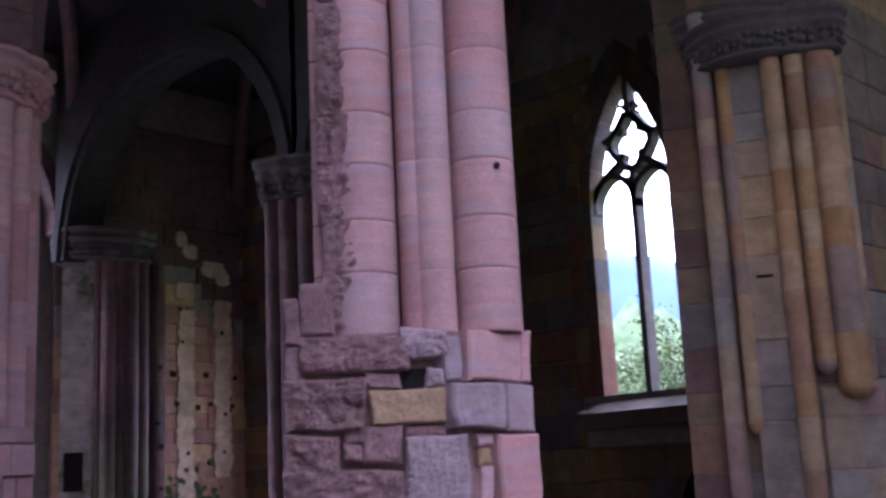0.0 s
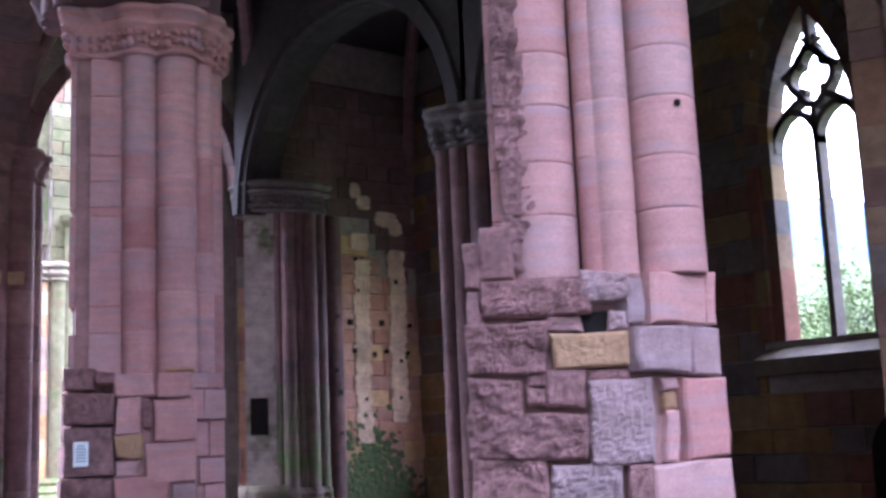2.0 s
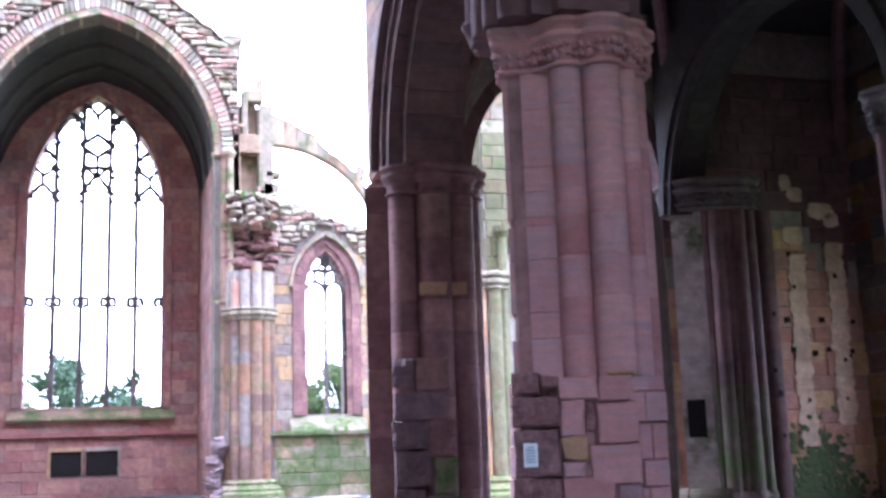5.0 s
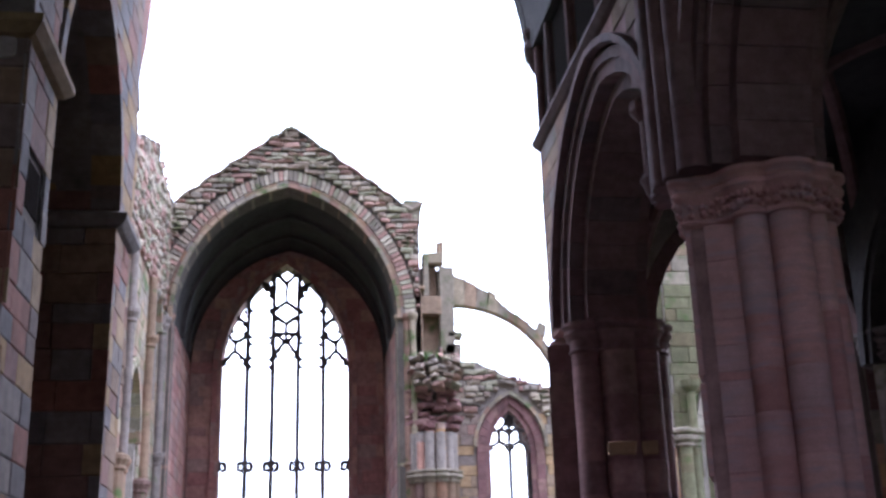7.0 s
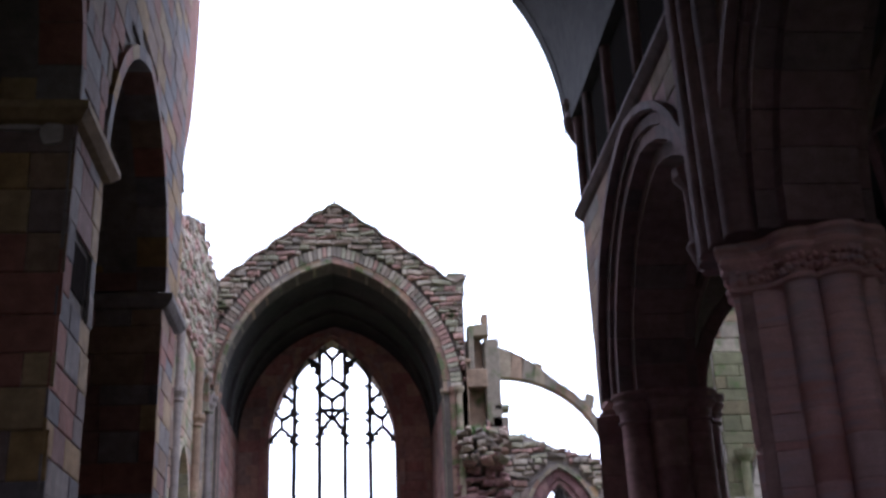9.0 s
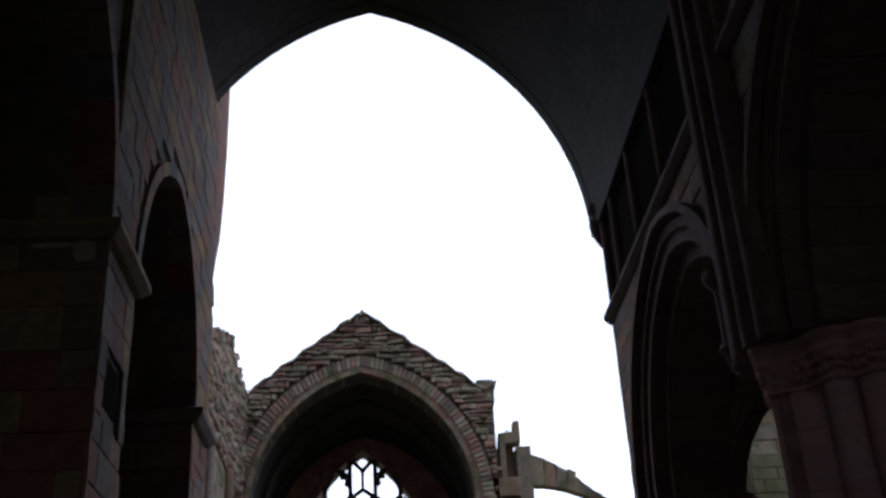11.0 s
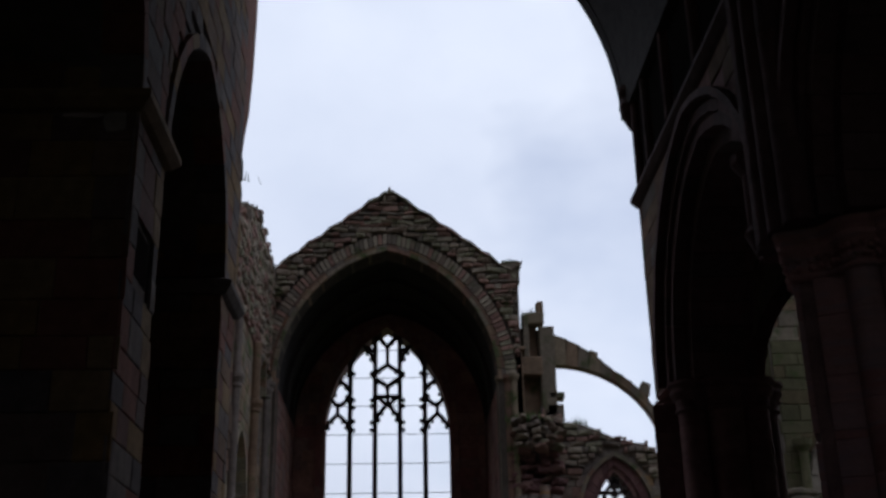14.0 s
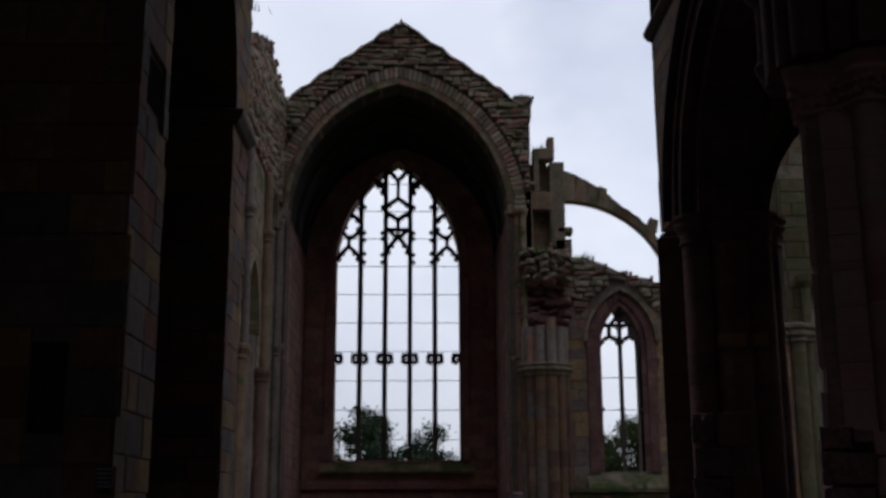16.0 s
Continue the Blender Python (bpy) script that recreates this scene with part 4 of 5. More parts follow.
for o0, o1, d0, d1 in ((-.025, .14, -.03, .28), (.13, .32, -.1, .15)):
    ring_of(wall_chapels, "voussoir", M_BROWN_SHADED, along_y(SOUTH_X), W1[0], W1[3], W1[1], W1[4], o0, o1, d0, d1, 16, .005)
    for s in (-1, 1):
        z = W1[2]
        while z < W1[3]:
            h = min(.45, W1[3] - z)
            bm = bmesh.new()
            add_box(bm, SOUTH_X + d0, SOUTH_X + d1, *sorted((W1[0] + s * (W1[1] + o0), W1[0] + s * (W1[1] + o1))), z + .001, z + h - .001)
            part("jamb_stone", bm, M_BROWN_SHADED, wall_chapels)
            z += h
bm = bmesh.new()
add_prism(bm, [(.34, 2.0), (.34, 2.44), (.2, 2.44), (-.35, 2.2), (-.35, 2.0)], lambda u, v, d: (SOUTH_X + u, d, v), 6.9, 8.75)
part("sill", bm, M_MOSSY_SHADED, wall_chapels, "sloping green window sill")
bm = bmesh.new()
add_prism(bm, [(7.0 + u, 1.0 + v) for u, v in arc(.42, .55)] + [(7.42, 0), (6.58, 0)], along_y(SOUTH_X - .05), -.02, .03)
part("tomb_shade", bm, M_RECESS_SHADE, wall_chapels, "near-black arched sheet painting shade under the window")
window_3 = thing("window_3", "two-light stone window with a quatrefoil head, unglazed", "window", kind="structure")
at = along_y(SOUTH_X + .17)
c, h, sill, sp, ri = W1
m0 = sp - .05
qz = sp + .72
quat = [(c + a_ * .165 + .15 * math.cos(t_), qz + b_ * .2 + .17 * math.sin(t_)) for a_, b_, s_ in ((1, 0, -1.0), (0, 1, .55), (-1, 0, 2.14), (0, -1, 3.7)) for t_ in [s_ + 2.0 * i / 6 for i in range(7)]]
quat.append(quat[0])
lines = [[(c, sill), (c, sp + .3)], bow((c - h, m0 - .1), (c - h / 2, m0 + .38), .2), bow((c, m0 - .1), (c - h / 2, m0 + .38), -.2), bow((c + h, m0 - .1), (c + h / 2, m0 + .38), -.2), bow((c, m0 - .1), (c + h / 2, m0 + .38), .2),
         quat, [(c, qz + .36), (c, sp + ri)], bow((c - h, sp), (c - .2, sp + .45), .1), bow((c + h, sp), (c + .2, sp + .45), -.1), bow((c - .42, sp + .78), (c - .05, sp + 1.12), -.12), bow((c + .42, sp + .78), (c + .05, sp + 1.12), .12)]
cusps = [(c + .15 * a, qz + .17 * b, .06) for a in (-1, 1) for b in (-1, 1)] + [(c + a * .08, sp + 1.12 + b, .04) for a in (-1, 1) for b in (0, .1)]
tracery(window_3, M_DARK_STONE, at, lines, .085, .2, cusps)

facing(wall_chapels, M_BROWN_SHADED, M_BROWN_SHADED_J, face_n(SOUTH_X), 10.5, 16.2, 0, 7.6, outside([SKY_GAP]), .36, .65, .03, 911, 120)


def chapel_wall(y0, y1, x0, label, seed, limit=200, moss=False, stone=M_BROWN_SHADED):
    w = thing("wall_partition", label, "wall", kind="structure")
    bm = bmesh.new()
    add_box(bm, x0, SOUTH_X, y0, y1, 0, AISLE_TOP)
    part("core", bm, M_MORTAR, w)
    if moss:
        facing(w, M_REDBUFF_LIT, M_BROWN_SHADED_J, face_w(y0), x0, SOUTH_X, 0, 7.6, lambda u, z: z < 4.9 + .5 * math.sin(u * 3.1) - .5 * abs(u - 11.1), .3, .5, .035, seed, limit)
        facing(w, M_RED_SHADED, M_BROWN_SHADED_J, face_w(y0), x0, SOUTH_X, 0, 7.6, lambda u, z: z >= 4.9 + .5 * math.sin(u * 3.1) - .5 * abs(u - 11.1), .3, .5, .035, seed, limit)
    else:
        facing(w, stone, M_BROWN_SHADED_J, face_w(y0), x0, SOUTH_X, 0, 7.6, lambda u, z: True, .36, .6, .035, seed, limit)
    return w


part_e = chapel_wall(16.2, 16.9, 8.5, "red and yellow chapel wall, sunlight put into its lower stones, with putlog holes and moss", 92, 280, True)
chapel_wall(9.9, 10.5, 8.6, "dark chapel partition wall", 93, 60)
chapel_wall(3.8, 4.5, 8.15, "pale grey-buff chapel partition wall with clustered respond", 94, 200, False, M_BUFF)
bm = bmesh.new()
add_box(bm, 8.0, 8.5, 16.25, 16.9, 0, AISLE_TOP)
part("end_pier", bm, M_BROWN_SHADED, part_e)
# sunlight through tracery, put into pale raised slabs: two upright strips under loose patches
rnd = random.Random(9)


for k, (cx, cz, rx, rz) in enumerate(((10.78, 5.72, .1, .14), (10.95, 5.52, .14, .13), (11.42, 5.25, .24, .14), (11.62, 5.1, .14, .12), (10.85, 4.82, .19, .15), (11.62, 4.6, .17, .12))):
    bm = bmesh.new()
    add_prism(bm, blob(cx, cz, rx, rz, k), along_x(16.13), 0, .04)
    part("plaster_patch", bm, M_SUN_PATCH, part_e, "pale slab painted as a patch of sunlight")
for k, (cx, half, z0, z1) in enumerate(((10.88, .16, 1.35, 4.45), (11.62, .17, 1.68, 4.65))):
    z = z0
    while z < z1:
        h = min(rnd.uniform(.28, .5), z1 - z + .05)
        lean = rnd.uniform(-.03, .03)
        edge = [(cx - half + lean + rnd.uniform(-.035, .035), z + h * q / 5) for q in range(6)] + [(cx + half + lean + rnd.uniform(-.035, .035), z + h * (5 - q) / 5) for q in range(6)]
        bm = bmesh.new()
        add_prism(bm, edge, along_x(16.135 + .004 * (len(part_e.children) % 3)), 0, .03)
        part("plaster_strip", bm, M_SUN_PATCH, part_e)
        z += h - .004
shafts(part_e, Matrix.Identity(4), [(10.3, 16.14, .14), (9.95, 16.14, .14)], M_RED_SHADED, 0, 5.2, 953, .38)
for k, (u, z) in enumerate(((10.62, 3.4), (11.27, 3.4), (11.87, 3.37), (10.69, 2.91), (11.36, 2.91), (11.8, 2.88), (11.65, 2.74), (11.59, 4.14), (10.79, 3.95), (10.9, 2.09), (10.28, 3.48), (10.24, 2.57), (10.3, 1.53), (10.3, 2.2), (11.62, 2.1), (10.75, 4.5), (11.1, 2.85), (11.76, 2.8))):
    s = rnd.uniform(.022, .04)
    bm = bmesh.new()
    add_box(bm, u - s, u + s, 16.126 if u > 10.4 else 15.99, 16.2, z - s, z + s * 1.3)
    part("putlog_shade", bm, M_RECESS_SHADE, part_e)
bm = bmesh.new()
for k in range(1100):
    a = rnd.gauss(0, .45)
    x, z = 10.95 + a * .95, abs(rnd.gauss(0, .62)) * max(.2, 1.3 - abs(a) * .6)
    bmesh.ops.create_icosphere(bm, subdivisions=1, radius=rnd.uniform(.03, .1), matrix=Matrix.Translation((min(x, 12.0), 16.15 - rnd.uniform(0, .012), z)) @ pose(0, 0, 0, 0, rnd.uniform(0, 90), 0) @ Matrix.Diagonal((1, .12, .7, 1)))
tagged(part("moss", bm, M_MOSS), "soft bright green moss low on the wall", "moss", kind="stuff")


def clustered_respond(name, label, x, y, yaw, lobes, material, z0, z1, seed, base=True, cap=True, group="", course=.36, accent=None, leafy=True, cap_size=.9, foot=None):
    root = thing(name, label, "respond", group)
    m = local(x, y, yaw)
    core_of(root, m, lobes, M_MORTAR, 0, z1, core=.3)
    shafts(root, m, lobes, foot or material, z0, 2.3, seed, course, accent)
    shafts(root, m, lobes, material, 2.3, z1, seed + 1, course, accent)
    if base:
        base_mould(root, m, lobes, M_MOSSY_SHADED, 0, z0, .14)
    if cap:
        capital(root, m, lobes, M_DARK_STONE, z1, cap_size, leafy, seed)
    return root


# slender respond at the chapel mouth, in three faces: pale pilaster with a square hole, then dark shafts
R_LOBES = [(-.4, .06, -.3, .34), (.13, .3, .07), (.28, .36, .12), (.45, .33, .08), (.6, .28, .12), (.78, .14, .09), (-.3, .82, -.4, .14)]
resp_e = clustered_respond("respond", "chapel respond with pale mossy pilaster and dark clustered shafts", 8.78, 15.6, 29.0, R_LOBES[1:], M_RED_SHADED, .75, 4.98, 95, group="chapel responds", foot=M_MOSSY_SHADED)
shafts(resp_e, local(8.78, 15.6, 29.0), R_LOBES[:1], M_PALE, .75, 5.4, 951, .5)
base_mould(resp_e, local(8.78, 15.6, 29.0), R_LOBES[:1], M_MOSSY_SHADED, 0, .8, .14)
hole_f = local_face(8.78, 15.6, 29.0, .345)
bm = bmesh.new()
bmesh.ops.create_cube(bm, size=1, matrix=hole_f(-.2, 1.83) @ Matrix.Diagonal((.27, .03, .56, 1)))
part("square_shade", bm, M_RECESS_SHADE, resp_e, "near-black block painting the shade of a square socket")
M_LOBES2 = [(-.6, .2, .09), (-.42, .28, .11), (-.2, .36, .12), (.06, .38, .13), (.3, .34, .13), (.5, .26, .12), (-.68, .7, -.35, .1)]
clustered_respond("respond", "dark chapel respond with leaf capital", 8.55, 9.75, 41.0, M_LOBES2, M_RED_SHADED, .6, 4.7, 96, group="chapel responds")
resp_d = thing("respond", "ochre and brown clustered respond with broken shaft ends and leaf capital", "respond", "chapel responds")
dm = local(8.05, 3.85, 64.0)
D_BACK = [(-.78, -.5, -.5, .06), (-.5, -.25, -.5, .16), (-.26, .05, -.5, .26), (.02, .6, -.5, .2)]
D_CAPS = [(-.06, .2, .1), (.1, .32, .13), (.28, .32, .12), (.45, .26, .15), (-.16, .5, -.3, .18)]
D_BEDS = (.34, .7, 1.05, 1.42, 1.79, 2.03, 2.37, 2.72, 3.0, 3.3, 3.62, 3.9, 4.12, 4.36)
core_of(resp_d, dm, D_BACK, M_MORTAR_DARK, 0, 5.6, -.05, core=.2)
shafts(resp_d, dm, D_BACK[:2], M_GREYBUFF, 0, 5.6, 97, .33, joints=D_BEDS)
shafts(resp_d, dm, D_BACK[2:], M_BUFF, 0, 4.6, 96, .33, joints=D_BEDS)
shafts(resp_d, dm, [(-.43, .2, .075)], M_BUFF, 0, 5.0, 104, .38, joints=D_BEDS)
shafts(resp_d, dm, [(-.275, .24, .055)], M_OCHRE, 1.79, 4.6, 98, .38, joints=D_BEDS)
shafts(resp_d, dm, [(.09, .32, .075)], M_OCHRE, 0, 4.6, 99, .38, joints=D_BEDS)
shafts(resp_d, dm, [(.255, .31, .075)], M_OCHRE, 2.18, 4.6, 100, .4, joints=D_BEDS)
shafts(resp_d, dm, [(.44, .27, .12)], M_OCHRE, 2.0, 4.6, 105, .4, joints=D_BEDS)
shafts(resp_d, dm, [(.2, .44, -.2, .27), (.44, .62, -.2, .22)], M_BUFF, 0, 2.0, 101, .36, joints=D_BEDS)
for u, v, r, z in ((.255, .31, .075, 2.18), (.44, .27, .12, 2.0), (-.275, .24, .055, 1.79)):
    bm = bmesh.new()
    q = dm @ Vector((u, v, 0))
    add_lathe(bm, q.x, q.y, [(r * .35, z - .09), (r * .8, z - .06), (r * 1.04, z - .02), (r * 1.04, z + .02)], 14)
    part("corbelled_end", bm, M_OCHRE, resp_d, "broken rounded shaft end")
capital(resp_d, dm, D_CAPS, M_DARK_STONE, 4.5, .62, True, 102)
for u, z in ((.16, 2.83), (-.06, 2.85), (-.4, 2.55)):
    bm = bmesh.new()
    bmesh.ops.create_cube(bm, size=1, matrix=local_face(8.05, 3.85, 64.0, .262 if u > -.3 else .17)(u - .05, z) @ Matrix.Diagonal((.12, .02, .022, 1)))
    part("slot", bm, M_RECESS_SHADE, resp_d)
clustered_respond("respond", "slim dark corner respond with leaf capital", 8.2, 4.15, 62.5, [(-.5, .1, .07), (-.34, .2, .09), (-.2, .16, .07), (-.5, -.1, -.3, .1)], M_BROWN_SHADED, .3, 4.78, 103, False, group="chapel responds", cap_size=.5)

# rib vault of the aisle: webs coloured near black for shade, with chamfered ribs
ceiling_aisle = thing("ceiling_aisle", "dark ribbed stone vault over aisle and chapels", "ceiling", kind="structure")
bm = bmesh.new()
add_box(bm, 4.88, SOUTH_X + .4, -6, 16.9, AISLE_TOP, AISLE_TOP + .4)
part("webs", bm, M_VAULT_SHADED, ceiling_aisle)


def diag_rib(bm, a, b, spring, rise, w=.1, n=14):
    """A pointed rib from a to b (plan points)."""
    half = math.dist(a, b) / 2
    du, dv = (b[0] - a[0]) / (2 * half), (b[1] - a[1]) / (2 * half)
    cx, cy = (a[0] + b[0]) / 2, (a[1] + b[1]) / 2
    pts = arc(half, rise, n)
    for k in range(len(pts) - 1):
        (u0, v0), (u1, v1) = pts[k], pts[k + 1]
        for off in (0,):
            prof = [(-w, .22), (-w, .08), (-w * .4, 0), (w * .4, 0), (w, .08), (w, .22)]
            rings = []
            for u, v in ((u0, v0), (u1, v1)):
                rings.append([bm.verts.new((cx + du * u - dv * q, cy + dv * u + du * q, spring + v + r)) for q, r in prof])
            for i in range(5):
                bm.faces.new((rings[0][i], rings[0][i + 1], rings[1][i + 1], rings[1][i]))


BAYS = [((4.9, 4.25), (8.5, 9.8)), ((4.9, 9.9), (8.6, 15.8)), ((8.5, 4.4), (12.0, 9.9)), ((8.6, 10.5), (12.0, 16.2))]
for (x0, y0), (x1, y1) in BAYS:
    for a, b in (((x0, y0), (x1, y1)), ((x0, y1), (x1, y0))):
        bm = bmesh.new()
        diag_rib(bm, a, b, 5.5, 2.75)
        part("rib", bm, M_RED_SHADED, ceiling_aisle)
# arches across and along the aisle
aisle_arches = thing("wall_aisle_arches", "moulded arches between aisle and chapels", "wall", kind="structure")
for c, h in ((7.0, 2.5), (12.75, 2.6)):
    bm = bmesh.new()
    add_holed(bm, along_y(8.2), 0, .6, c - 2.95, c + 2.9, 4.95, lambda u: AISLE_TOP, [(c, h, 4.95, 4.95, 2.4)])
    part("spandrel", bm, M_VAULT_SHADED, aisle_arches)
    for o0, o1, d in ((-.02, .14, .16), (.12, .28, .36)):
        ring_of(aisle_arches, "voussoir", M_VAULT_SHADED, along_y(8.5), c, 4.95, h, 2.4, o0, o1, -d, d, 18, .004)
bm = bmesh.new()
add_holed(bm, along_x(15.9), 0, .6, 4.9, 8.7, 5.5, lambda u: AISLE_TOP, [(6.75, 1.6, 5.5, 5.5, 2.1)])
part("spandrel", bm, M_MORTAR, aisle_arches)
ring_of(aisle_arches, "voussoir", M_RED_SHADED, along_x(16.2), 6.75, 5.5, 1.6, 2.1, -.02, .2, -.34, .34, 16, .004)

# ---- unseen walls added behind the camera to limit western light ----
bm = bmesh.new()
add_box(bm, -9, 13, -14.5, -13.8, 0, 3.0)
tagged(part("wall_west", bm, M_BROWN_SHADED), "low plain unseen wall added across the open nave", "wall", kind="structure")

bm = bmesh.new()
add_box(bm, 4.9, 12.35, -6.6, -6.0, 0, 2.2)
add_box(bm, 3.66, 4.9, -6.0, -2.0, 0, AISLE_TOP)
tagged(part("wall_aisle_west", bm, M_BROWN_SHADED), "unseen plain wall added to keep light out of the aisle", "wall", kind="structure")

# ---- crossing and presbytery ----
E_LOBES = [(-.66, .05, .13), (-.45, .3, .17), (-.14, .44, .19), (.2, .42, .19), (.48, .26, .17), (.66, .02, .13), (-.7, .7, -.5, .0)]
resp_p = thing("respond", "weathered clustered respond with moulded capital and torn masonry above", "respond")
em = local(4.2, 36.35, 6.5)
core_of(resp_p, em, E_LOBES, M_MORTAR, 0, 7.3, core=.4)
bm = bmesh.new()
add_box(bm, 3.3, 4.9, 36.82, 37.2, 0, 9.75)
part("back_wall", bm, M_MORTAR_DARK, resp_p)
shafts(resp_p, em, E_LOBES, M_GREYBUFF, .7, 5.75, 110, .5)
bm = bmesh.new()
add_rings(bm, em, [(cluster_outline(E_LOBES, g), 5.72 + q) for g, q in ((0, 0), (.05, .03), (.02, .07), (.06, .13), (.12, .18), (.12, .24), (.07, .28), (.13, .33), (.13, .38), (0, .42))])
part("capital", bm, M_GREY, resp_p)
base_mould(resp_p, em, E_LOBES, M_MOSSY, 0, .75, .3)
for k, (u, h) in enumerate(((-.42, 7.0), (-.1, 7.35), (.22, 7.6))):
    shafts(resp_p, em, [(u, .3, .16)], M_OCHRE if k == 2 else M_RED, 6.14, h, 120 + k, .6)
rf = local_face(4.2, 36.35, 6.5, .3)
rnd = random.Random(33)
meshes, cavity = block_mesh(M_RUBBLE, True), block_mesh(M_REDDARK, True)
for k in range(110):
    u, z = rnd.uniform(-.75, .8), rnd.uniform(7.5, 9.8)
    proud = rnd.uniform(-.12, .06) if z < 8.75 else rnd.uniform(.2, .45) - .1 * max(0, z - 9.2)
    ob = new("torn_stone", (cavity if z < 8.75 else meshes)[rnd.randrange(6)])
    ob.parent = resp_p
    ob.matrix_basis = rf(u, z) @ Matrix.Translation((0, .65 if z < 8.75 else .35, 0)) @ pose(0, 0, 0, 0, rnd.uniform(-15, 15), rnd.uniform(-15, 15)) @ Matrix.Diagonal((rnd.uniform(.2, .42), .36 + proud, rnd.uniform(.1, .22), 1))
# broken wall stub at the corner of the east bay
stub = thing("wall_stub", "dark torn stump of masonry beside the east bay", "masonry")
torn = block_mesh(M_RUBBLE_DARK, True)
for k in range(16):
    z = .2 + k * .115
    ob = new("torn_stone", torn[k % 6])
    ob.parent = stub
    ob.matrix_basis = Matrix.Translation((3.12 + rnd.uniform(-.1, .1) + (.1 if k > 11 else 0), 36.35, z + .06)) @ pose(0, 0, 0, 0, rnd.uniform(-9, 9), rnd.uniform(-12, 12)) @ Matrix.Diagonal((rnd.uniform(.3, .5), rnd.uniform(.2, .4), rnd.uniform(.14, .24), 1))
# slim buttress tower with a tall niche, and the flying buttress
tower = thing("buttress_tower", "slim weathered stone pinnacle base with tall open niche", "buttress")
for x0, x1, y0, y1, z0, z1 in ((3.55, 3.95, 36.6, 37.3, 9.3, 12.3), (4.55, 5.05, 36.7, 37.4, 9.3, 13.1), (3.5, 4.6, 36.65, 37.3, 11.4, 12.0), (3.95, 4.55, 37.2, 37.6, 9.3, 13.2), (3.45, 4.05, 36.5, 37.3, 12.2, 12.35),
                              (4.0, 4.2, 36.7, 37.3, 12.0, 13.4), (4.0, 4.75, 36.75, 37.3, 13.2, 13.6), (4.5, 4.75, 36.8, 37.2, 13.5, 14.0), (4.8, 5.3, 36.7, 37.3, 10.6, 10.8), (4.7, 5.25, 36.7, 37.3, 9.8, 10.4)):
    bm = bmesh.new()
    add_box(bm, x0, x1, y0, y1, z0, z1)
    bmesh.ops.bevel(bm, geom=bm.edges[:], offset=.03, segments=1, affect="EDGES")
    for v in bm.verts:
        v.co += Vector((noise.noise(v.co * 3), 0, noise.noise(v.co * 4 + Vector((5, 0, 0))))) * .05
    part("block", bm, M_GREY, tower)
flyer = thing("flying_buttress", "thin curved flying buttress with broken stone stubs", "buttress")
# under-curve: from the tower down to the right, quarter of an arch
N_F = 14
pts_lo = [(5.0 + 3.55 * math.sin(math.pi / 2 * k / N_F), 8.55 + 3.2 * math.cos(math.pi / 2 * k / N_F)) for k in range(N_F + 1)]
for k in range(N_F):
    (a0, b0), (a1, b1) = pts_lo[k], pts_lo[k + 1]
    t0 = .30 + (.75 * max(0, 1 - k / 5)) if k < 5 else .30
    t1 = .30 + (.75 * max(0, 1 - (k + 1) / 5)) if k + 1 < 5 else .30
    bm = bmesh.new()
    add_prism(bm, [(a0, b0), (a1, b1), (a1 + .1, b1 + t1), (a0 + .05, b0 + t0)], along_x(37.0), -.25, .25)
    part("voussoir", bm, M_GREY, flyer)
for u, v in ((6.3, 12.15), (8.0, 11.05)):
    bm = bmesh.new()
    add_prism(bm, [(u - .2, v - .3), (u + .15, v - .4), (u + .22, v), (u - .05, v + .12)], along_x(37.0), -.22, .22)
    part("stub", bm, M_GREY, flyer)

# north wall of the presbytery, seen along its length
wall_pres = thing("wall_presbytery", "weathered presbytery wall of tall shafts under a ruined top", "wall", kind="structure")


def pres_top(y):
    return (14.43 + .42 * (y - 29.5) if y < 32.3 else 15.62 - .1 * (y - 32.3)) + .14 * math.sin(y * 6) + .08 * math.sin(y * 15)


bm = bmesh.new()
add_holed(bm, along_y(-4.55), 0, -1.0, 27.4, 36.6, 0, lambda u: pres_top(u), [(30.6, 1.3, 0, 6.4, 1.9), (34.3, 1.0, 8.2, 10.4, 1.7)])
part("core", bm, M_MORTAR, wall_pres)
pk = outside([(30.6, 1.5, 0, 6.4, 2.1), (34.3, 1.1, 8.2, 10.4, 1.8)])
facing(wall_pres, M_GREY, M_GREY_J, face_s(-4.55), 27.4, 36.5, 0, 11.6, pk, .36, .6, .05, 130, 160)
facing(wall_pres, M_RUBBLE, M_RUBBLE_J, face_s(-4.55), 27.4, 36.5, 11.4, 17.0, lambda u, z: z < pres_top(u), .2, .4, .14, 131, 260, True, "rubble_stone", .02)
facing(wall_pres, M_RUBBLE, M_RUBBLE_J, face_w(27.4), -5.5, -4.5, 6.0, 14.0, lambda u, z: z < pres_top(27.5), .2, .4, .12, 132, 120, True, "rubble_stone", .02)
for c, h, s, r in ((30.6, 1.3, 6.4, 1.9), (34.3, 1.0, 10.4, 1.7)):
    ring_of(wall_pres, "voussoir", M_GREY, along_y(-4.5), c, s, h, r, 0, .2, -.3, .1, 14, .006)
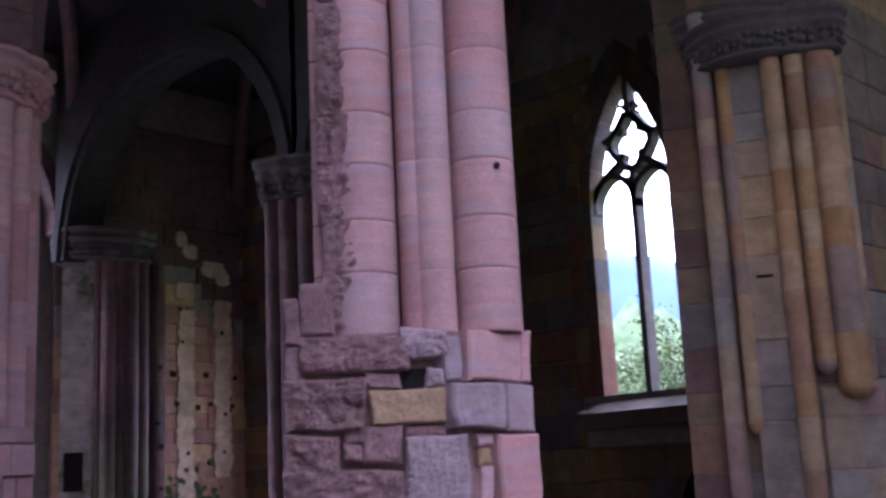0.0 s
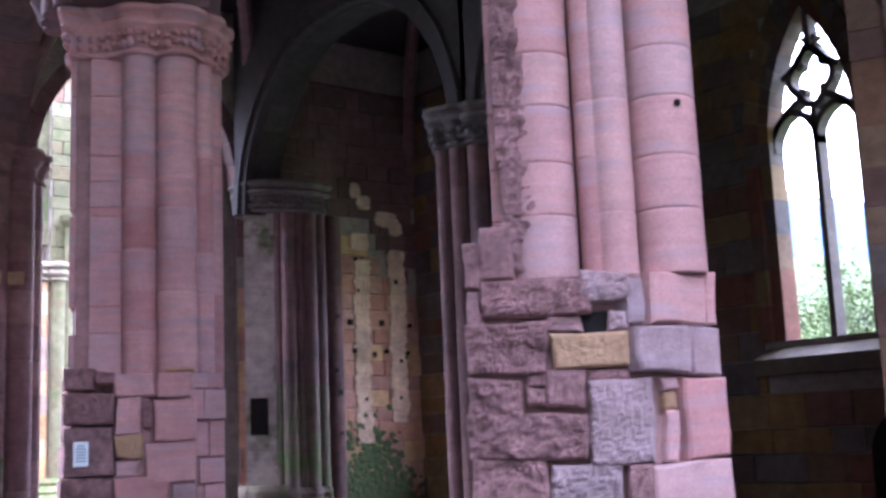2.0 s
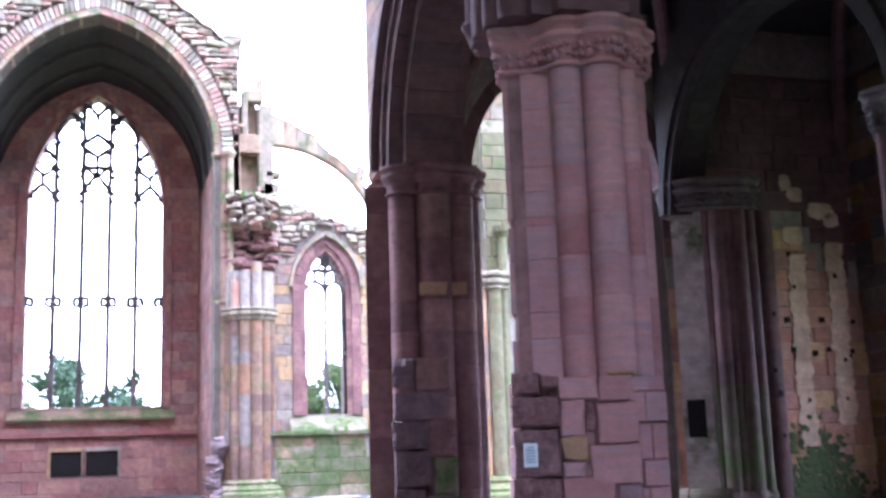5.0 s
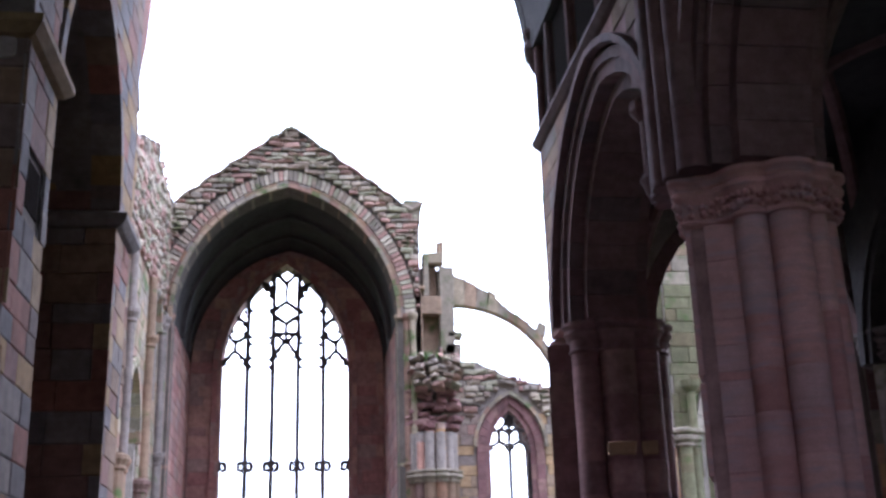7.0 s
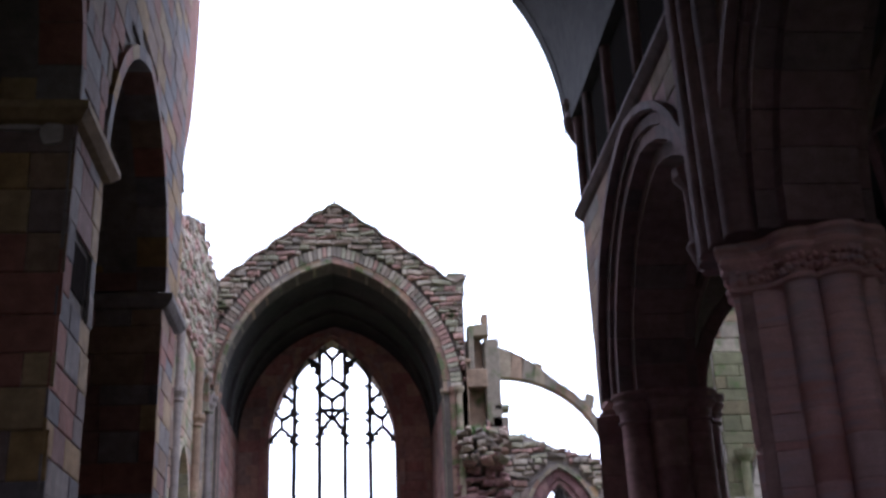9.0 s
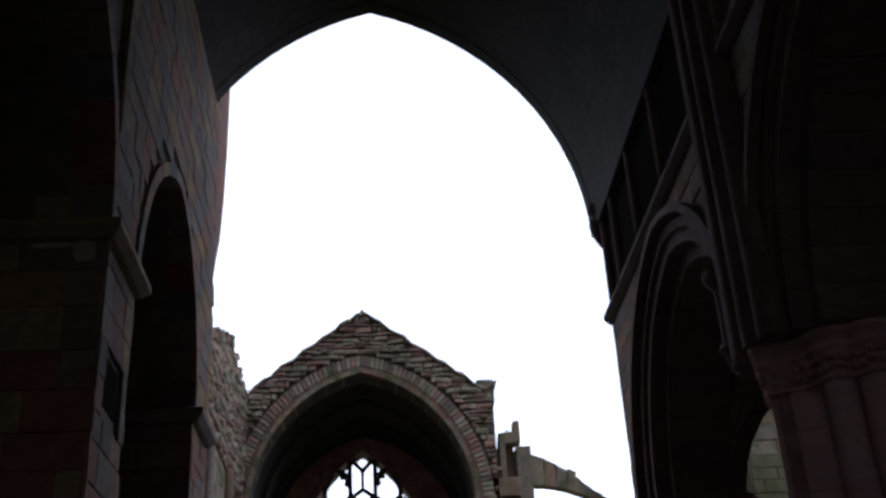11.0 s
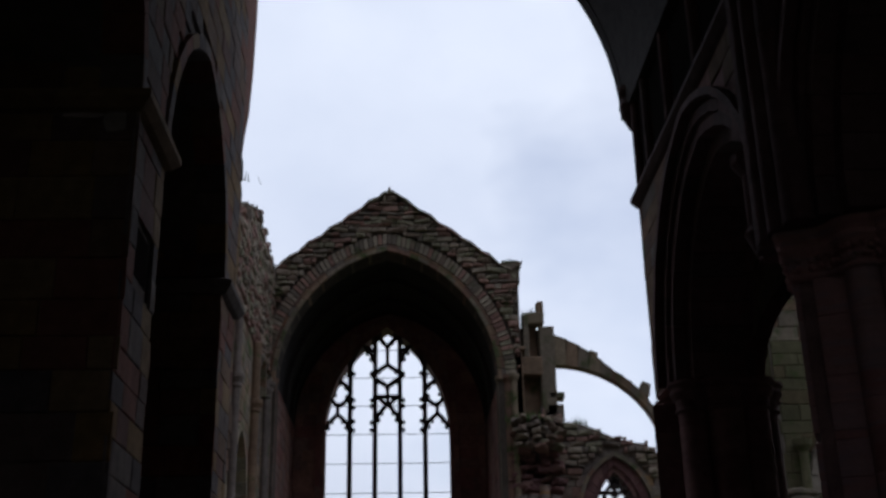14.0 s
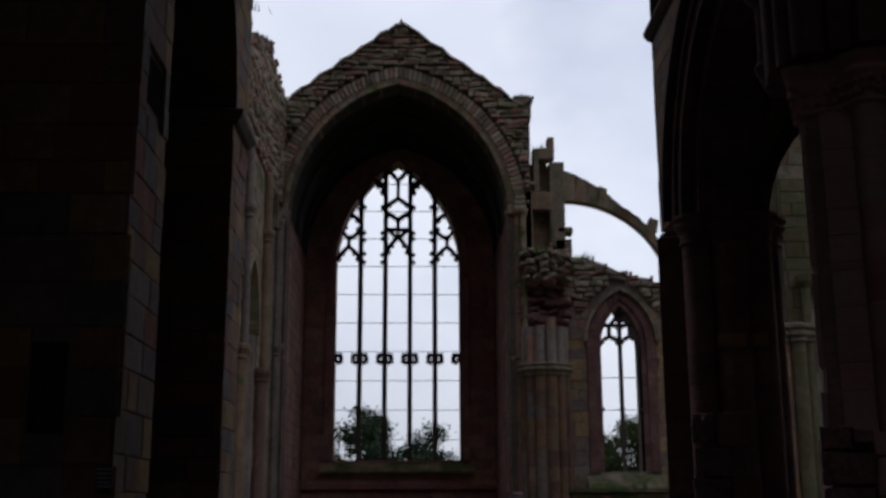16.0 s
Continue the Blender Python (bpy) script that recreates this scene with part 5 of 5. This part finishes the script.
for y, r, top, caps in ((28.1, .22, 5.6, (5.3,)), (28.7, .17, 5.6, (5.3,)), (29.1, .12, 11.3, (9.2,)), (32.3, .2, 5.5, (5.2,)), (32.8, .15, 11.4, (5.2, 9.4)), (33.2, .1, 11.4, (10.9,)), (35.6, .1, 11.0, (6.4, 10.5)), (36.0, .12, 11.2, (6.5, 10.8)), (36.35, .1, 11.2, (10.9,))):
    rows_ = [(r * 1.5, 0), (r * 1.5, .5), (r, .6)]
    for cz in caps:
        rows_ += [(r, cz - .12), (r + .05, cz - .08), (r + .04, cz), (r + .12, cz + .14), (r + .12, cz + .24), (r, cz + .28)]
    rows_ += [(r, top)]
    bm = bmesh.new()
    add_lathe(bm, -4.42, y, [q for q in rows_ if q[1] <= top], 12)
    part("shaft", bm, M_GREYBUFF, wall_pres)
for k, (y, z) in enumerate(((30.2, 7.9), (28.2, 8.7), (29.4, 10.2))):
    bm = bmesh.new()
    add_box(bm, -4.56, -4.46, y - .2, y + .2, z - .3, z + .3)
    part("socket", bm, M_RECESS_SHADE, wall_pres)

# column group and arch of the south transept, seen between the piers
transept = thing("wall_transept", "lit buff and green transept wall with columns and pointed arch", "wall", kind="structure")
bm = bmesh.new()
add_holed(bm, along_x(27.8), 0, .9, 9.35, 14.5, 0, lambda u: 12.5, [(11.5, 1.4, 0, 5.9, 2.2)])
part("core", bm, M_MORTAR, transept)
facing(transept, M_GREENBUFF, M_GREY_J, face_w(27.8), 9.35, 14.5, 0, 12.4, outside([(11.5, 1.5, 0, 5.9, 2.3)]), .4, .7, .05, 140, 120)
ring_of(transept, "voussoir", M_BUFF, along_x(27.7), 11.5, 5.9, 1.4, 2.2, 0, .25, -.15, .3, 14, .006)
bm = bmesh.new()
add_box(bm, 8.5, 9.35, 27.9, 28.4, 6.5, 12.5)
part("side_wall", bm, M_GREENBUFF, transept)
bm = bmesh.new()
add_box(bm, 8.9, 15.5, 31.4, 32.0, 0, 9.5)
part("back_wall", bm, M_GREENBUFF, transept)
transept_column = thing("column", "ochre and mossy clustered transept column with ringed capital", "column")
tm = local(9.2, 27.2, 19.0)
T_LOBES = [(-.2, .1, .16), (.16, .12, .17), (.36, -.05, .13)]
core_of(transept_column, tm, T_LOBES, M_MORTAR, 0, 5.5, core=.12)
shafts(transept_column, tm, [T_LOBES[0]], M_OCHRE, .8, 5.5, 141, .5)
shafts(transept_column, tm, T_LOBES[1:], M_GREENBUFF, .8, 5.5, 142, .5)
bm = bmesh.new()
add_rings(bm, tm, [(cluster_outline(T_LOBES, g, core=.15), 5.45 + q) for g, q in ((0, 0), (.06, .04), (.02, .1), (.1, .18), (.1, .26), (.04, .3), (.12, .36), (.12, .44), (0, .48))])
part("capital", bm, M_GREY, transept_column)
base_mould(transept_column, tm, T_LOBES, M_MOSSY, 0, .8, .22)
bm = bmesh.new()
add_lathe(bm, 9.75, 27.5, [(.11, 0), (.11, 6.9), (.22, 7.05), (.25, 7.2), (.1, 7.22)], 12)
tagged(part("wall_shaft", bm, M_GREENBUFF), "tall slim mossy wall shaft with round cap", "column")

# ---- steps and slabs on the floor ----
step = thing("step", "low mossy stone step across the crossing", "step")
rnd = random.Random(77)
x = -2.5
while x < 9:
    w = rnd.uniform(.8, 1.5)
    bm = bmesh.new()
    y0 = 25.4 + rnd.uniform(-.05, .05) if x > 3.2 else 28.6 + rnd.uniform(-.05, .05)
    add_box(bm, x + .01, x + w - .01, y0, y0 + 1.6, 0, .13 + rnd.uniform(-.02, .02))
    bmesh.ops.bevel(bm, geom=bm.edges[:], offset=.02, segments=1, affect="EDGES")
    part("slab", bm, M_MOSSY if rnd.random() < .5 else M_GREY, step)
    x += w
bm = bmesh.new()
add_box(bm, -4.5, 11, 30.2, 45, -.02, .16)
tagged(part("floor_presbytery", bm, M_GRAVEL), "raised gravel floor of the presbytery", "floor", kind="structure")
for x, y, w, d in ((3.9, 33.5, 1.6, .5), (6.2, 32.6, 1.4, .6), (4.2, 20.3, 1.1, .9), (5.0, 31.0, 2.2, .4)):
    bm = bmesh.new()
    z0 = .16 if y > 30 else 0
    add_box(bm, x - w / 2, x + w / 2, y - d / 2, y + d / 2, z0, z0 + .1)
    bmesh.ops.bevel(bm, geom=bm.edges[:], offset=.025, segments=1, affect="EDGES")
    tagged(part("slab", bm, M_GREY), "loose flat grey stone slab on the gravel", "slab", "loose floor slabs")

# ---- grass on the broken wall heads ----
rnd = random.Random(55)
verts, faces = [], []
for cx, cy, cz, r, n in ((4.0, 36.0, 9.75, .5, 220), (4.6, 36.3, 9.7, .4, 120), (5.6, 36.9, 9.75, .4, 60), (3.7, 36.9, 15.4, .25, 70), (-5.0, 32.0, 15.4, .5, 120), (-4.9, 28.4, 14.8, .5, 100), (4.4, 37.0, 13.6, .3, 60), (6.4, 36.2, 2.2, 1.2, 160), (8.6, 36.3, 2.2, .9, 80)):
    for k in range(n):
        x, y = cx + rnd.gauss(0, r * .5), cy + rnd.gauss(0, r * .3)
        h, a = rnd.uniform(.08, .26), rnd.uniform(0, 6.28)
        dx, dy = math.cos(a) * .02, math.sin(a) * .02
        lx, ly = rnd.gauss(0, .06), rnd.gauss(0, .06)
        b = len(verts)
        verts += [(x - dx, y - dy, cz - .08), (x + dx, y + dy, cz - .08), (x + lx, y + ly, cz + h)]
        faces.append((b, b + 1, b + 2))
me = bpy.data.meshes.new("wall_grass")
me.from_pydata(verts, [], faces)
me.materials.append(M_TURF)
tagged(new("wall_grass", me), "tufts of green grass on the broken wall heads", "grass", kind="stuff")

# ---- stones of the arcade wall ----
facing(wall_south, M_GREYBUFF, M_GREY_J, face_n(WALL_X), -1.9, 16.2, 5.55, 8.5, outside([(c, h + .66, 0, s, r + .66) for c, h, _, s, r in ARCHES]), .32, .62, .022, 150, 160)
# vault shafts rising over the middle pier
shafts(wall_south, Matrix.Identity(4), [(3.62, 9.62, .16), (3.52, 9.86, .13), (3.5, 10.1, .13), (3.56, 10.34, .13), (3.64, 10.54, .12)], M_RED_SHADED, 5.5, 10.1, 151, .55)

# ---- nave piers ----
# the near pier with its hacked lower half
CX, CY, CYAW = 4.25, 4.2, 45.3
pier_c = thing("pier", "tall pink sandstone pier with hacked face and broken rubble foot", "pier", "nave arcade piers")
cm = local(CX, CY, CYAW)
C_LOBES = [(-.375, -.18, -.3, .30), (-.125, .265, .188), (.155, .345, .088), (.243, .362, .104), (.515, .25, .172), (.56, .0, .14), (.42, -.4, .18), (0, -.5, .2), (-.2, -.32, .16)]
C_BEDS = (2.517, 2.794, 3.09, 3.36, 3.7, 3.99, 4.31, 4.6, 4.85)
core_of(pier_c, cm, C_LOBES, M_MORTAR_PINK, 2.2, 5.05, core=.25)
shafts(pier_c, cm, C_LOBES, M_PINK, 2.2, 5.05, 11, 0.31, joints=C_BEDS)
cf = local_face(CX, CY, CYAW, 0.39)
rnd = random.Random(5)
for k, (z0, z1) in enumerate(zip((2.24,) + C_BEDS, C_BEDS + (5.05,))):
    broken_stone(pier_c, "hacked_stone", cf, -.325 + rnd.uniform(-.012, .012), -.17 + rnd.uniform(-.025, .02), z0 + .002, z1 - .002, 0.05, M_PINK_ROUGH, 1.3, 40 + k, cell=0.014, freq=2.6)
capital(pier_c, cm, C_LOBES, M_PINK, 5.03, .88, seed=2)
bm = bmesh.new()
o = [(-.5, -.5), (.56, -.5), (.62, .18), (.32, .462), (-.48, .462)]
add_rings(bm, cm, [(o, 0.0), (o, 2.2)])
part("core", bm, M_MORTAR_PINK, pier_c)
foot = local_face(CX, CY, CYAW, 0.42)
# u0, u1, z0, z1, depth, rough, tone
STONES = [
    (-.51, -.432, 2.155, 2.39, .10, .3, 0), (-.428, -.28, 2.195, 2.46, .08, .5, 0), (-.51, -.437, 1.94, 2.147, .09, .4, 0),
    (-.43, .10, 2.005, 2.185, .12, 1.5, 0), (.06, .295, 2.06, 2.2, .11, 1.0, 2), (-.515, -.127, 1.725, 1.995, .11, 1.6, 0),
    (-.115, .045, 1.93, 2.01, .085, .7, 0), (.178, .272, 1.93, 2.01, .08, .7, 2), (-.107, .257, 1.75, 1.915, .12, .4, 1),
    (-.515, -.245, 1.535, 1.715, .11, 1.4, 0), (-.222, -.125, 1.685, 1.745, .06, .7, 0), (-.235, -.14, 1.585, 1.675, .055, .8, 0),
    (-.135, .045, 1.575, 1.735, .085, .8, 0), (.05, .25, 1.69, 1.742, .06, .8, 0), (-.52, .045, 1.345, 1.53, .12, 1.6, 0), (.06, .36, 1.3, 1.68, .12, .7, 2),
    (-.52, -.16, 1.06, 1.335, .12, 1.5, 0), (-.15, .2, 1.0, 1.29, .11, 1.0, 2), (.21, .34, .95, 1.29, .1, .7, 0), (-.52, -.1, .75, 1.05, .12, 1.5, 0), (-.09, .34, .7, .94, .11, 1.2, 0),
    (-.52, -.25, .4, .74, .12, 1.5, 0), (-.24, .34, .36, .69, .11, 1.2, 0), (-.52, 0, 0.0, .39, .13, 1.5, 0), (.01, .34, 0.0, .35, .12, 1.2, 0),
]
for k, (u0, u1, z0, z1, d, rough, tone) in enumerate(STONES):
    broken_stone(pier_c, "rubble_stone", foot, u0 - .002, u1 + .002, z0 - .004, z1 + .004, .085 + d * .4, (M_PINK_ROUGH, M_YELLOW, M_BLUSH)[tone], rough * .9, 200 + k, cell=0.015, freq=1.9, label="yellow sandstone block" if tone == 1 else "")
side = local_face(CX, CY, CYAW, 0.555, 38)
RIGHT = [(-.08, .012, 1.95, 2.18, .06, .6, 2), (.02, .37, 1.95, 2.2, .09, .12, 0), (.375, .46, 1.95, 2.2, .07, .12, 0), (-.09, .25, 1.71, 1.94, .1, .8, 2), (.255, .455, 1.7, 1.945, .08, .3, 2),
         (.09, .18, 1.63, 1.69, .05, .5, 0), (.09, .18, 1.55, 1.62, .05, .5, 1), (.09, .18, 1.3, 1.54, .05, .6, 0), (.19, .46, 1.3, 1.69, .09, .3, 0), (-.02, .46, .9, 1.29, .09, .5, 0), (-.02, .46, .5, .89, .09, .5, 0), (-.02, .46, 0, .49, .09, .5, 0)]
for k, (u0, u1, z0, z1, d, rough, tone) in enumerate(RIGHT):
    broken_stone(pier_c, "rubble_stone", side, u0 - .026, u1 - .03, z0 + .002, z1 - .002, d, (M_PINK, M_YELLOW, M_BLUSH)[tone], rough, 300 + k)
broken_stone(pier_c, "rubble_stone", local_face(CX, CY, CYAW, 0.33, 26), .22, .46, 2.19, 2.31, .06, M_PINK_ROUGH, 1.5, 350, cell=.02)

bm = bmesh.new()
bmesh.ops.create_cube(bm, size=1, matrix=foot(.11, 1.97) @ Matrix.Translation((0, -.05, 0)) @ Matrix.Diagonal((.13, .04, .1, 1)))
part("socket", bm, M_RECESS_SHADE, pier_c, "near-black block painting the shade of a broken socket")
bm = bmesh.new()
bmesh.ops.create_cone(bm, segments=10, radius1=.017, radius2=.017, depth=.03, cap_ends=True, matrix=cm @ Matrix.Translation((.585, .41, 3.05)) @ pose(0, 0, 0, 90, 0, 0))
part("drill_shade", bm, M_RECESS_SHADE, pier_c)

# the middle pier with a patched foot
BX, BY, BYAW = 4.33, 10.0, 23.5
pier_b = thing("pier", "pink clustered sandstone pier with leaf capital and patched foot", "pier", "nave arcade piers")
bmx = local(BX, BY, BYAW)
B_BEDS = (2.476, 2.838, 3.22, 3.607, 3.873, 4.11, 4.3, 4.676)
core_of(pier_b, bmx, LOBES, M_MORTAR_PINK, 2.0, 5.05, core=.3)
core_of(pier_b, bmx, LOBES, M_MORTAR_PINK, 0, 2.1, .0)
shafts(pier_b, bmx, LOBES[1:], M_PINK, 2.1, 5.05, 21, 0.42, M_ROSE, B_BEDS)
for k, (z0, z1, u0) in enumerate(((2.1, 2.476, -.66), (2.476, 2.72, -.5), (2.72, 3.22, -.66), (3.22, 3.55, -.66), (3.55, 3.63, -.46), (3.63, 3.873, -.66), (3.873, 4.11, -.66), (4.11, 4.676, -.66), (4.676, 5.05, -.66))):
    shafts(pier_b, bmx, [(u0, -.48, -.25, .33), (-.48, -.2, -.25, .39)], M_PINK, z0, z1, 600 + k, .9)
capital(pier_b, bmx, LOBES, M_PINK, 5.03, .88, seed=3)
foot = local_face(BX, BY, BYAW, 0.53)
B_STONES = [
    (-.68, -.42, 1.95, 2.16, .09, .9, 0), (-.41, -.26, 2.0, 2.12, .07, .9, 0), (-.25, .1, 1.9, 2.1, .12, .2, 3), (.11, .4, 1.88, 2.1, .13, .15, 3), (.2, .44, 2.1, 2.14, .13, .2, 1),
    (-.68, -.25, 1.66, 1.94, .09, 1.2, 0), (-.24, -.02, 1.58, 1.89, .1, .5, 3), (.08, .44, 1.5, 1.87, .13, .15, 3), (-.01, .07, 1.62, 1.87, .05, .5, 0),
    (-.68, -.25, 1.22, 1.65, .1, .9, 0), (-.24, .0, 1.36, 1.57, .1, .4, 1), (.02, .44, 1.14, 1.49, .13, .1, 3), (-.24, -.04, 1.22, 1.35, .09, .4, 3),
    (-.68, -.25, .86, 1.21, .09, 1.2, 0), (-.24, .22, .92, 1.21, .12, .3, 3), (.23, .44, .8, 1.13, .12, .2, 2), (-.68, -.3, .45, .85, .1, 1.4, 0),
    (-.29, -.05, .62, .88, .06, 1.0, 1), (-.04, .3, .5, .79, .1, .5, 3), (.31, .44, .45, .79, .1, .3, 3), (-.68, -.2, .0, .44, .11, 1.4, 0), (-.19, .44, .0, .44, .11, .8, 3),
]
for k, (u0, u1, z0, z1, d, rough, tone) in enumerate(B_STONES):
    broken_stone(pier_b, "rubble_stone", foot, u0 + .001, u1 - .001, z0 + .001, z1 - .001, .075 + d * .25, (M_PINK_ROUGH, M_YELLOW, M_BLUSH, M_PINK)[tone], rough * .8, 400 + k, cell=.03, freq=1.5)
facing(pier_b, M_PINK, M_PINK, local_face(BX, BY, BYAW, 0.56, 38), -.08, .4, 0, 2.1, lambda u, z: True, .3, .3, .1, 31)
facing(pier_b, M_PINK, M_PINK, local_face(BX, BY, BYAW, 0.62, -75), -.3, .35, 0, 2.1, lambda u, z: True, .3, .4, .08, 32)
# information plaque on the pier
plaque = thing("information_plaque", "small white plaque with lines of print fixed to the pier", "sign")
pf = local_face(BX, BY, BYAW, 0.665)
bm = bmesh.new()
pm = pf(-.52, 1.42)
bmesh.ops.create_cube(bm, size=1, matrix=pm @ Matrix.Diagonal((.125, .02, .21, 1)))
part("panel", bm, M_WHITE, plaque)
for k in range(6):
    bm = bmesh.new()
    bmesh.ops.create_cube(bm, size=1, matrix=pm @ Matrix.Translation((0, -.012, .07 - k * .026)) @ Matrix.Diagonal((.085 if k else .06, .004, .012, 1)))
    part("text_bar", bm, M_BLUEGREY, plaque)

# the far pier at the crossing
AX, AY, AYAW = 4.4, 15.8, 15.4
pier_a = thing("pier", "dark red clustered crossing pier with plain capital and mossy hacked foot", "pier", "nave arcade piers")
am = local(AX, AY, AYAW)
A_LOBES = [(-.87, -.5, -.4, .3), (-.32, .5, .2), (.12, .53, .25), (.5, .4, .2), (.62, .08, .2), (.6, -.4, .22), (.1, -.6, .25), (-.5, -.5, .25)]
core_of(pier_a, am, A_LOBES, M_MORTAR_PINK, 0, 5.3, core=.4)
shafts(pier_a, am, A_LOBES, M_REDDARK, .55, 5.3, 41, 0.42)
capital(pier_a, am, A_LOBES[1:], M_REDDARK, 5.08, .8, False)
base_mould(pier_a, am, A_LOBES, M_MOSSY, 0, .6, .16)
foot = local_face(AX, AY, AYAW, 0.7)
A_STONES = [(-.1, .28, 3.62, 3.8, .11, .2, 3), (.36, .56, 3.62, 3.8, .0, .2, 3), (-.52, -.2, 2.35, 2.75, .12, 1.8, 0), (-.18, .3, 2.3, 2.75, .14, .3, 1), (-.5, .2, 1.9, 2.28, .08, .8, 0), (-.52, -.05, 1.5, 1.88, .14, 1.8, 0), (-.04, .35, 1.4, 1.88, .1, 1.0, 1),
            (-.5, 0, 1.0, 1.48, .14, 1.6, 0), (.02, .35, .9, 1.38, .1, 1.0, 2), (-.52, -.1, .5, .98, .14, 1.6, 0), (-.08, .35, .45, .88, .12, 1.2, 2), (-.52, .35, 0, .43, .14, 1.6, 2)]
for k, (u0, u1, z0, z1, d, rough, tone) in enumerate(A_STONES):
    broken_stone(pier_a, "rubble_stone", foot, u0 + .003, u1 - .003, z0 + .003, z1 - .003, d, (M_RUBBLE_DARK, M_REDDARK, M_MOSSY, M_YELLOW)[tone], rough, 500 + k, cell=.04, freq=1.2)

# ---- outside: trees, hedge, hills ----
def tree(x, y, height, spread, seed, leaf, bare=0.0, base=-.3, leaves=6500):
    rnd = random.Random(seed)
    root = thing("tree", "leafy green tree beyond the ruin" if bare < .5 else "thin half-bare tree beyond the ruin", "tree", "trees outside")
    bm = bmesh.new()
    tips = []

    def limb(a, b, r0, r1):
        d = (b - a).normalized()
        s = d.orthogonal().normalized()
        t = d.cross(s)
        ra = [bm.verts.new(a + (s * math.cos(q) + t * math.sin(q)) * r0) for q in [2 * math.pi * i / 6 for i in range(6)]]
        rb = [bm.verts.new(b + (s * math.cos(q) + t * math.sin(q)) * r1) for q in [2 * math.pi * i / 6 for i in range(6)]]
        for i in range(6):
            bm.faces.new((ra[i], ra[(i + 1) % 6], rb[(i + 1) % 6], rb[i]))

    top = Vector((x, y, base + height * .45))
    limb(Vector((x, y, base)), top, height * .03, height * .02)
    for k in range(14):
        a, e = rnd.uniform(0, 6.28), rnd.uniform(.1, 1.4)
        st = Vector((x, y, base + height * rnd.uniform(.25, .45)))
        tip = st + Vector((math.cos(a) * math.cos(e) * spread, math.sin(a) * math.cos(e) * spread, math.sin(e) * height * .5)) * rnd.uniform(.6, 1)
        limb(st, tip, height * .012, height * .004)
        tips.append(tip)
        for q in range(3):
            t2 = tip + Vector((rnd.uniform(-1, 1), rnd.uniform(-1, 1), rnd.uniform(-.3, 1))) * spread * .35
            limb(tip.lerp(st, rnd.uniform(0, .5)), t2, height * .005, height * .002)
            tips.append(t2)
    part("trunk", bm, M_BARK, root)
    verts, faces = [], []
    count = int(leaves * (1 - bare))
    for k in range(count):
        c = rnd.choice(tips) + Vector((rnd.gauss(0, 1), rnd.gauss(0, 1), rnd.gauss(0, .8))) * spread * .15
        s = height * rnd.uniform(.008, .019)
        u = Vector((rnd.uniform(-1, 1), rnd.uniform(-1, 1), rnd.uniform(-1, 1))).normalized()
        v = u.orthogonal().normalized()
        w = u.cross(v)
        b = len(verts)
        verts += [tuple(c + v * s), tuple(c + w * s * .6 + u * s * .2), tuple(c - v * s), tuple(c - w * s * .6 + u * s * .2)]
        faces.append((b, b + 1, b + 2, b + 3))
    me = bpy.data.meshes.new("crown")
    me.from_pydata(verts, [], faces)
    me.materials.append(leaf)
    ob = new("crown", me)
    ob.parent = root
    return root


tree(-6.0, 150, 18.0, 4.4, 1, M_LEAF)
tree(1.6, 150, 14.0, 4.2, 2, M_LEAF)
tree(-10.2, 140, 13.5, 2.4, 3, M_LEAF2, .86)
tree(-9.5, 160, 9.6, 3.2, 4, M_LEAF2, .3)
tree(29.5, 150, 15.0, 3.8, 5, M_LEAF2)
tree(25.4, 155, 13.2, 3.5, 6, M_LEAF2)
tree(33.8, 152, 11, 4, 7, M_LEAF2)
for k, (x, y, h) in enumerate(((48, 32, 7.6), (52, 35.5, 8.4), (50, 29, 6.6), (55, 37, 7.5), (47, 34, 5.2), (56, 33, 9))):
    tree(x, y, h, 4.0, 20 + k, M_LEAF2, leaves=14000)


def ridge(name, label, mat, cx, cy, length, width, height, turn, seed, rough=.08):
    off = Vector((seed * 3.1, seed * 1.7, 0))
    bm = bmesh.new()
    m = Matrix.Translation((cx, cy, -1)) @ pose(0, 0, 0, 0, 0, turn)
    nx, ny = 48, 14
    grid = []
    for j in range(ny + 1):
        row = []
        for i in range(nx + 1):
            a, b = i / nx * 2 - 1, j / ny * 2 - 1
            h = max(0, 1 - a * a) ** 1.2 * max(0, 1 - b * b) ** 1.1
            h *= 1 + .25 * noise.noise(Vector((a * 3, b * 2, 0)) + off) + rough * noise.noise(Vector((a * 18, b * 9, 3)) + off)
            row.append(bm.verts.new(m @ Vector((a * length, b * width, h * height))))
        grid.append(row)
    for j in range(ny):
        for i in range(nx):
            f = bm.faces.new((grid[j][i], grid[j][i + 1], grid[j + 1][i + 1], grid[j + 1][i]))
            f.smooth = True
    return tagged(part(name, bm, mat), label, "hill", kind="structure")


ridge("backdrop_hill", "far blue heather hill", M_HILL, 1750, 1150, 900, 500, 385, -33, 1)
ridge("backdrop_wood", "green wooded slope below the hill", M_WOOD, 300, 195, 160, 60, 46, -33, 2, .35)
ridge("backdrop_fields", "low green fields and hedges", M_WOOD, 60, 420, 380, 70, 16, 0, 3, .3)
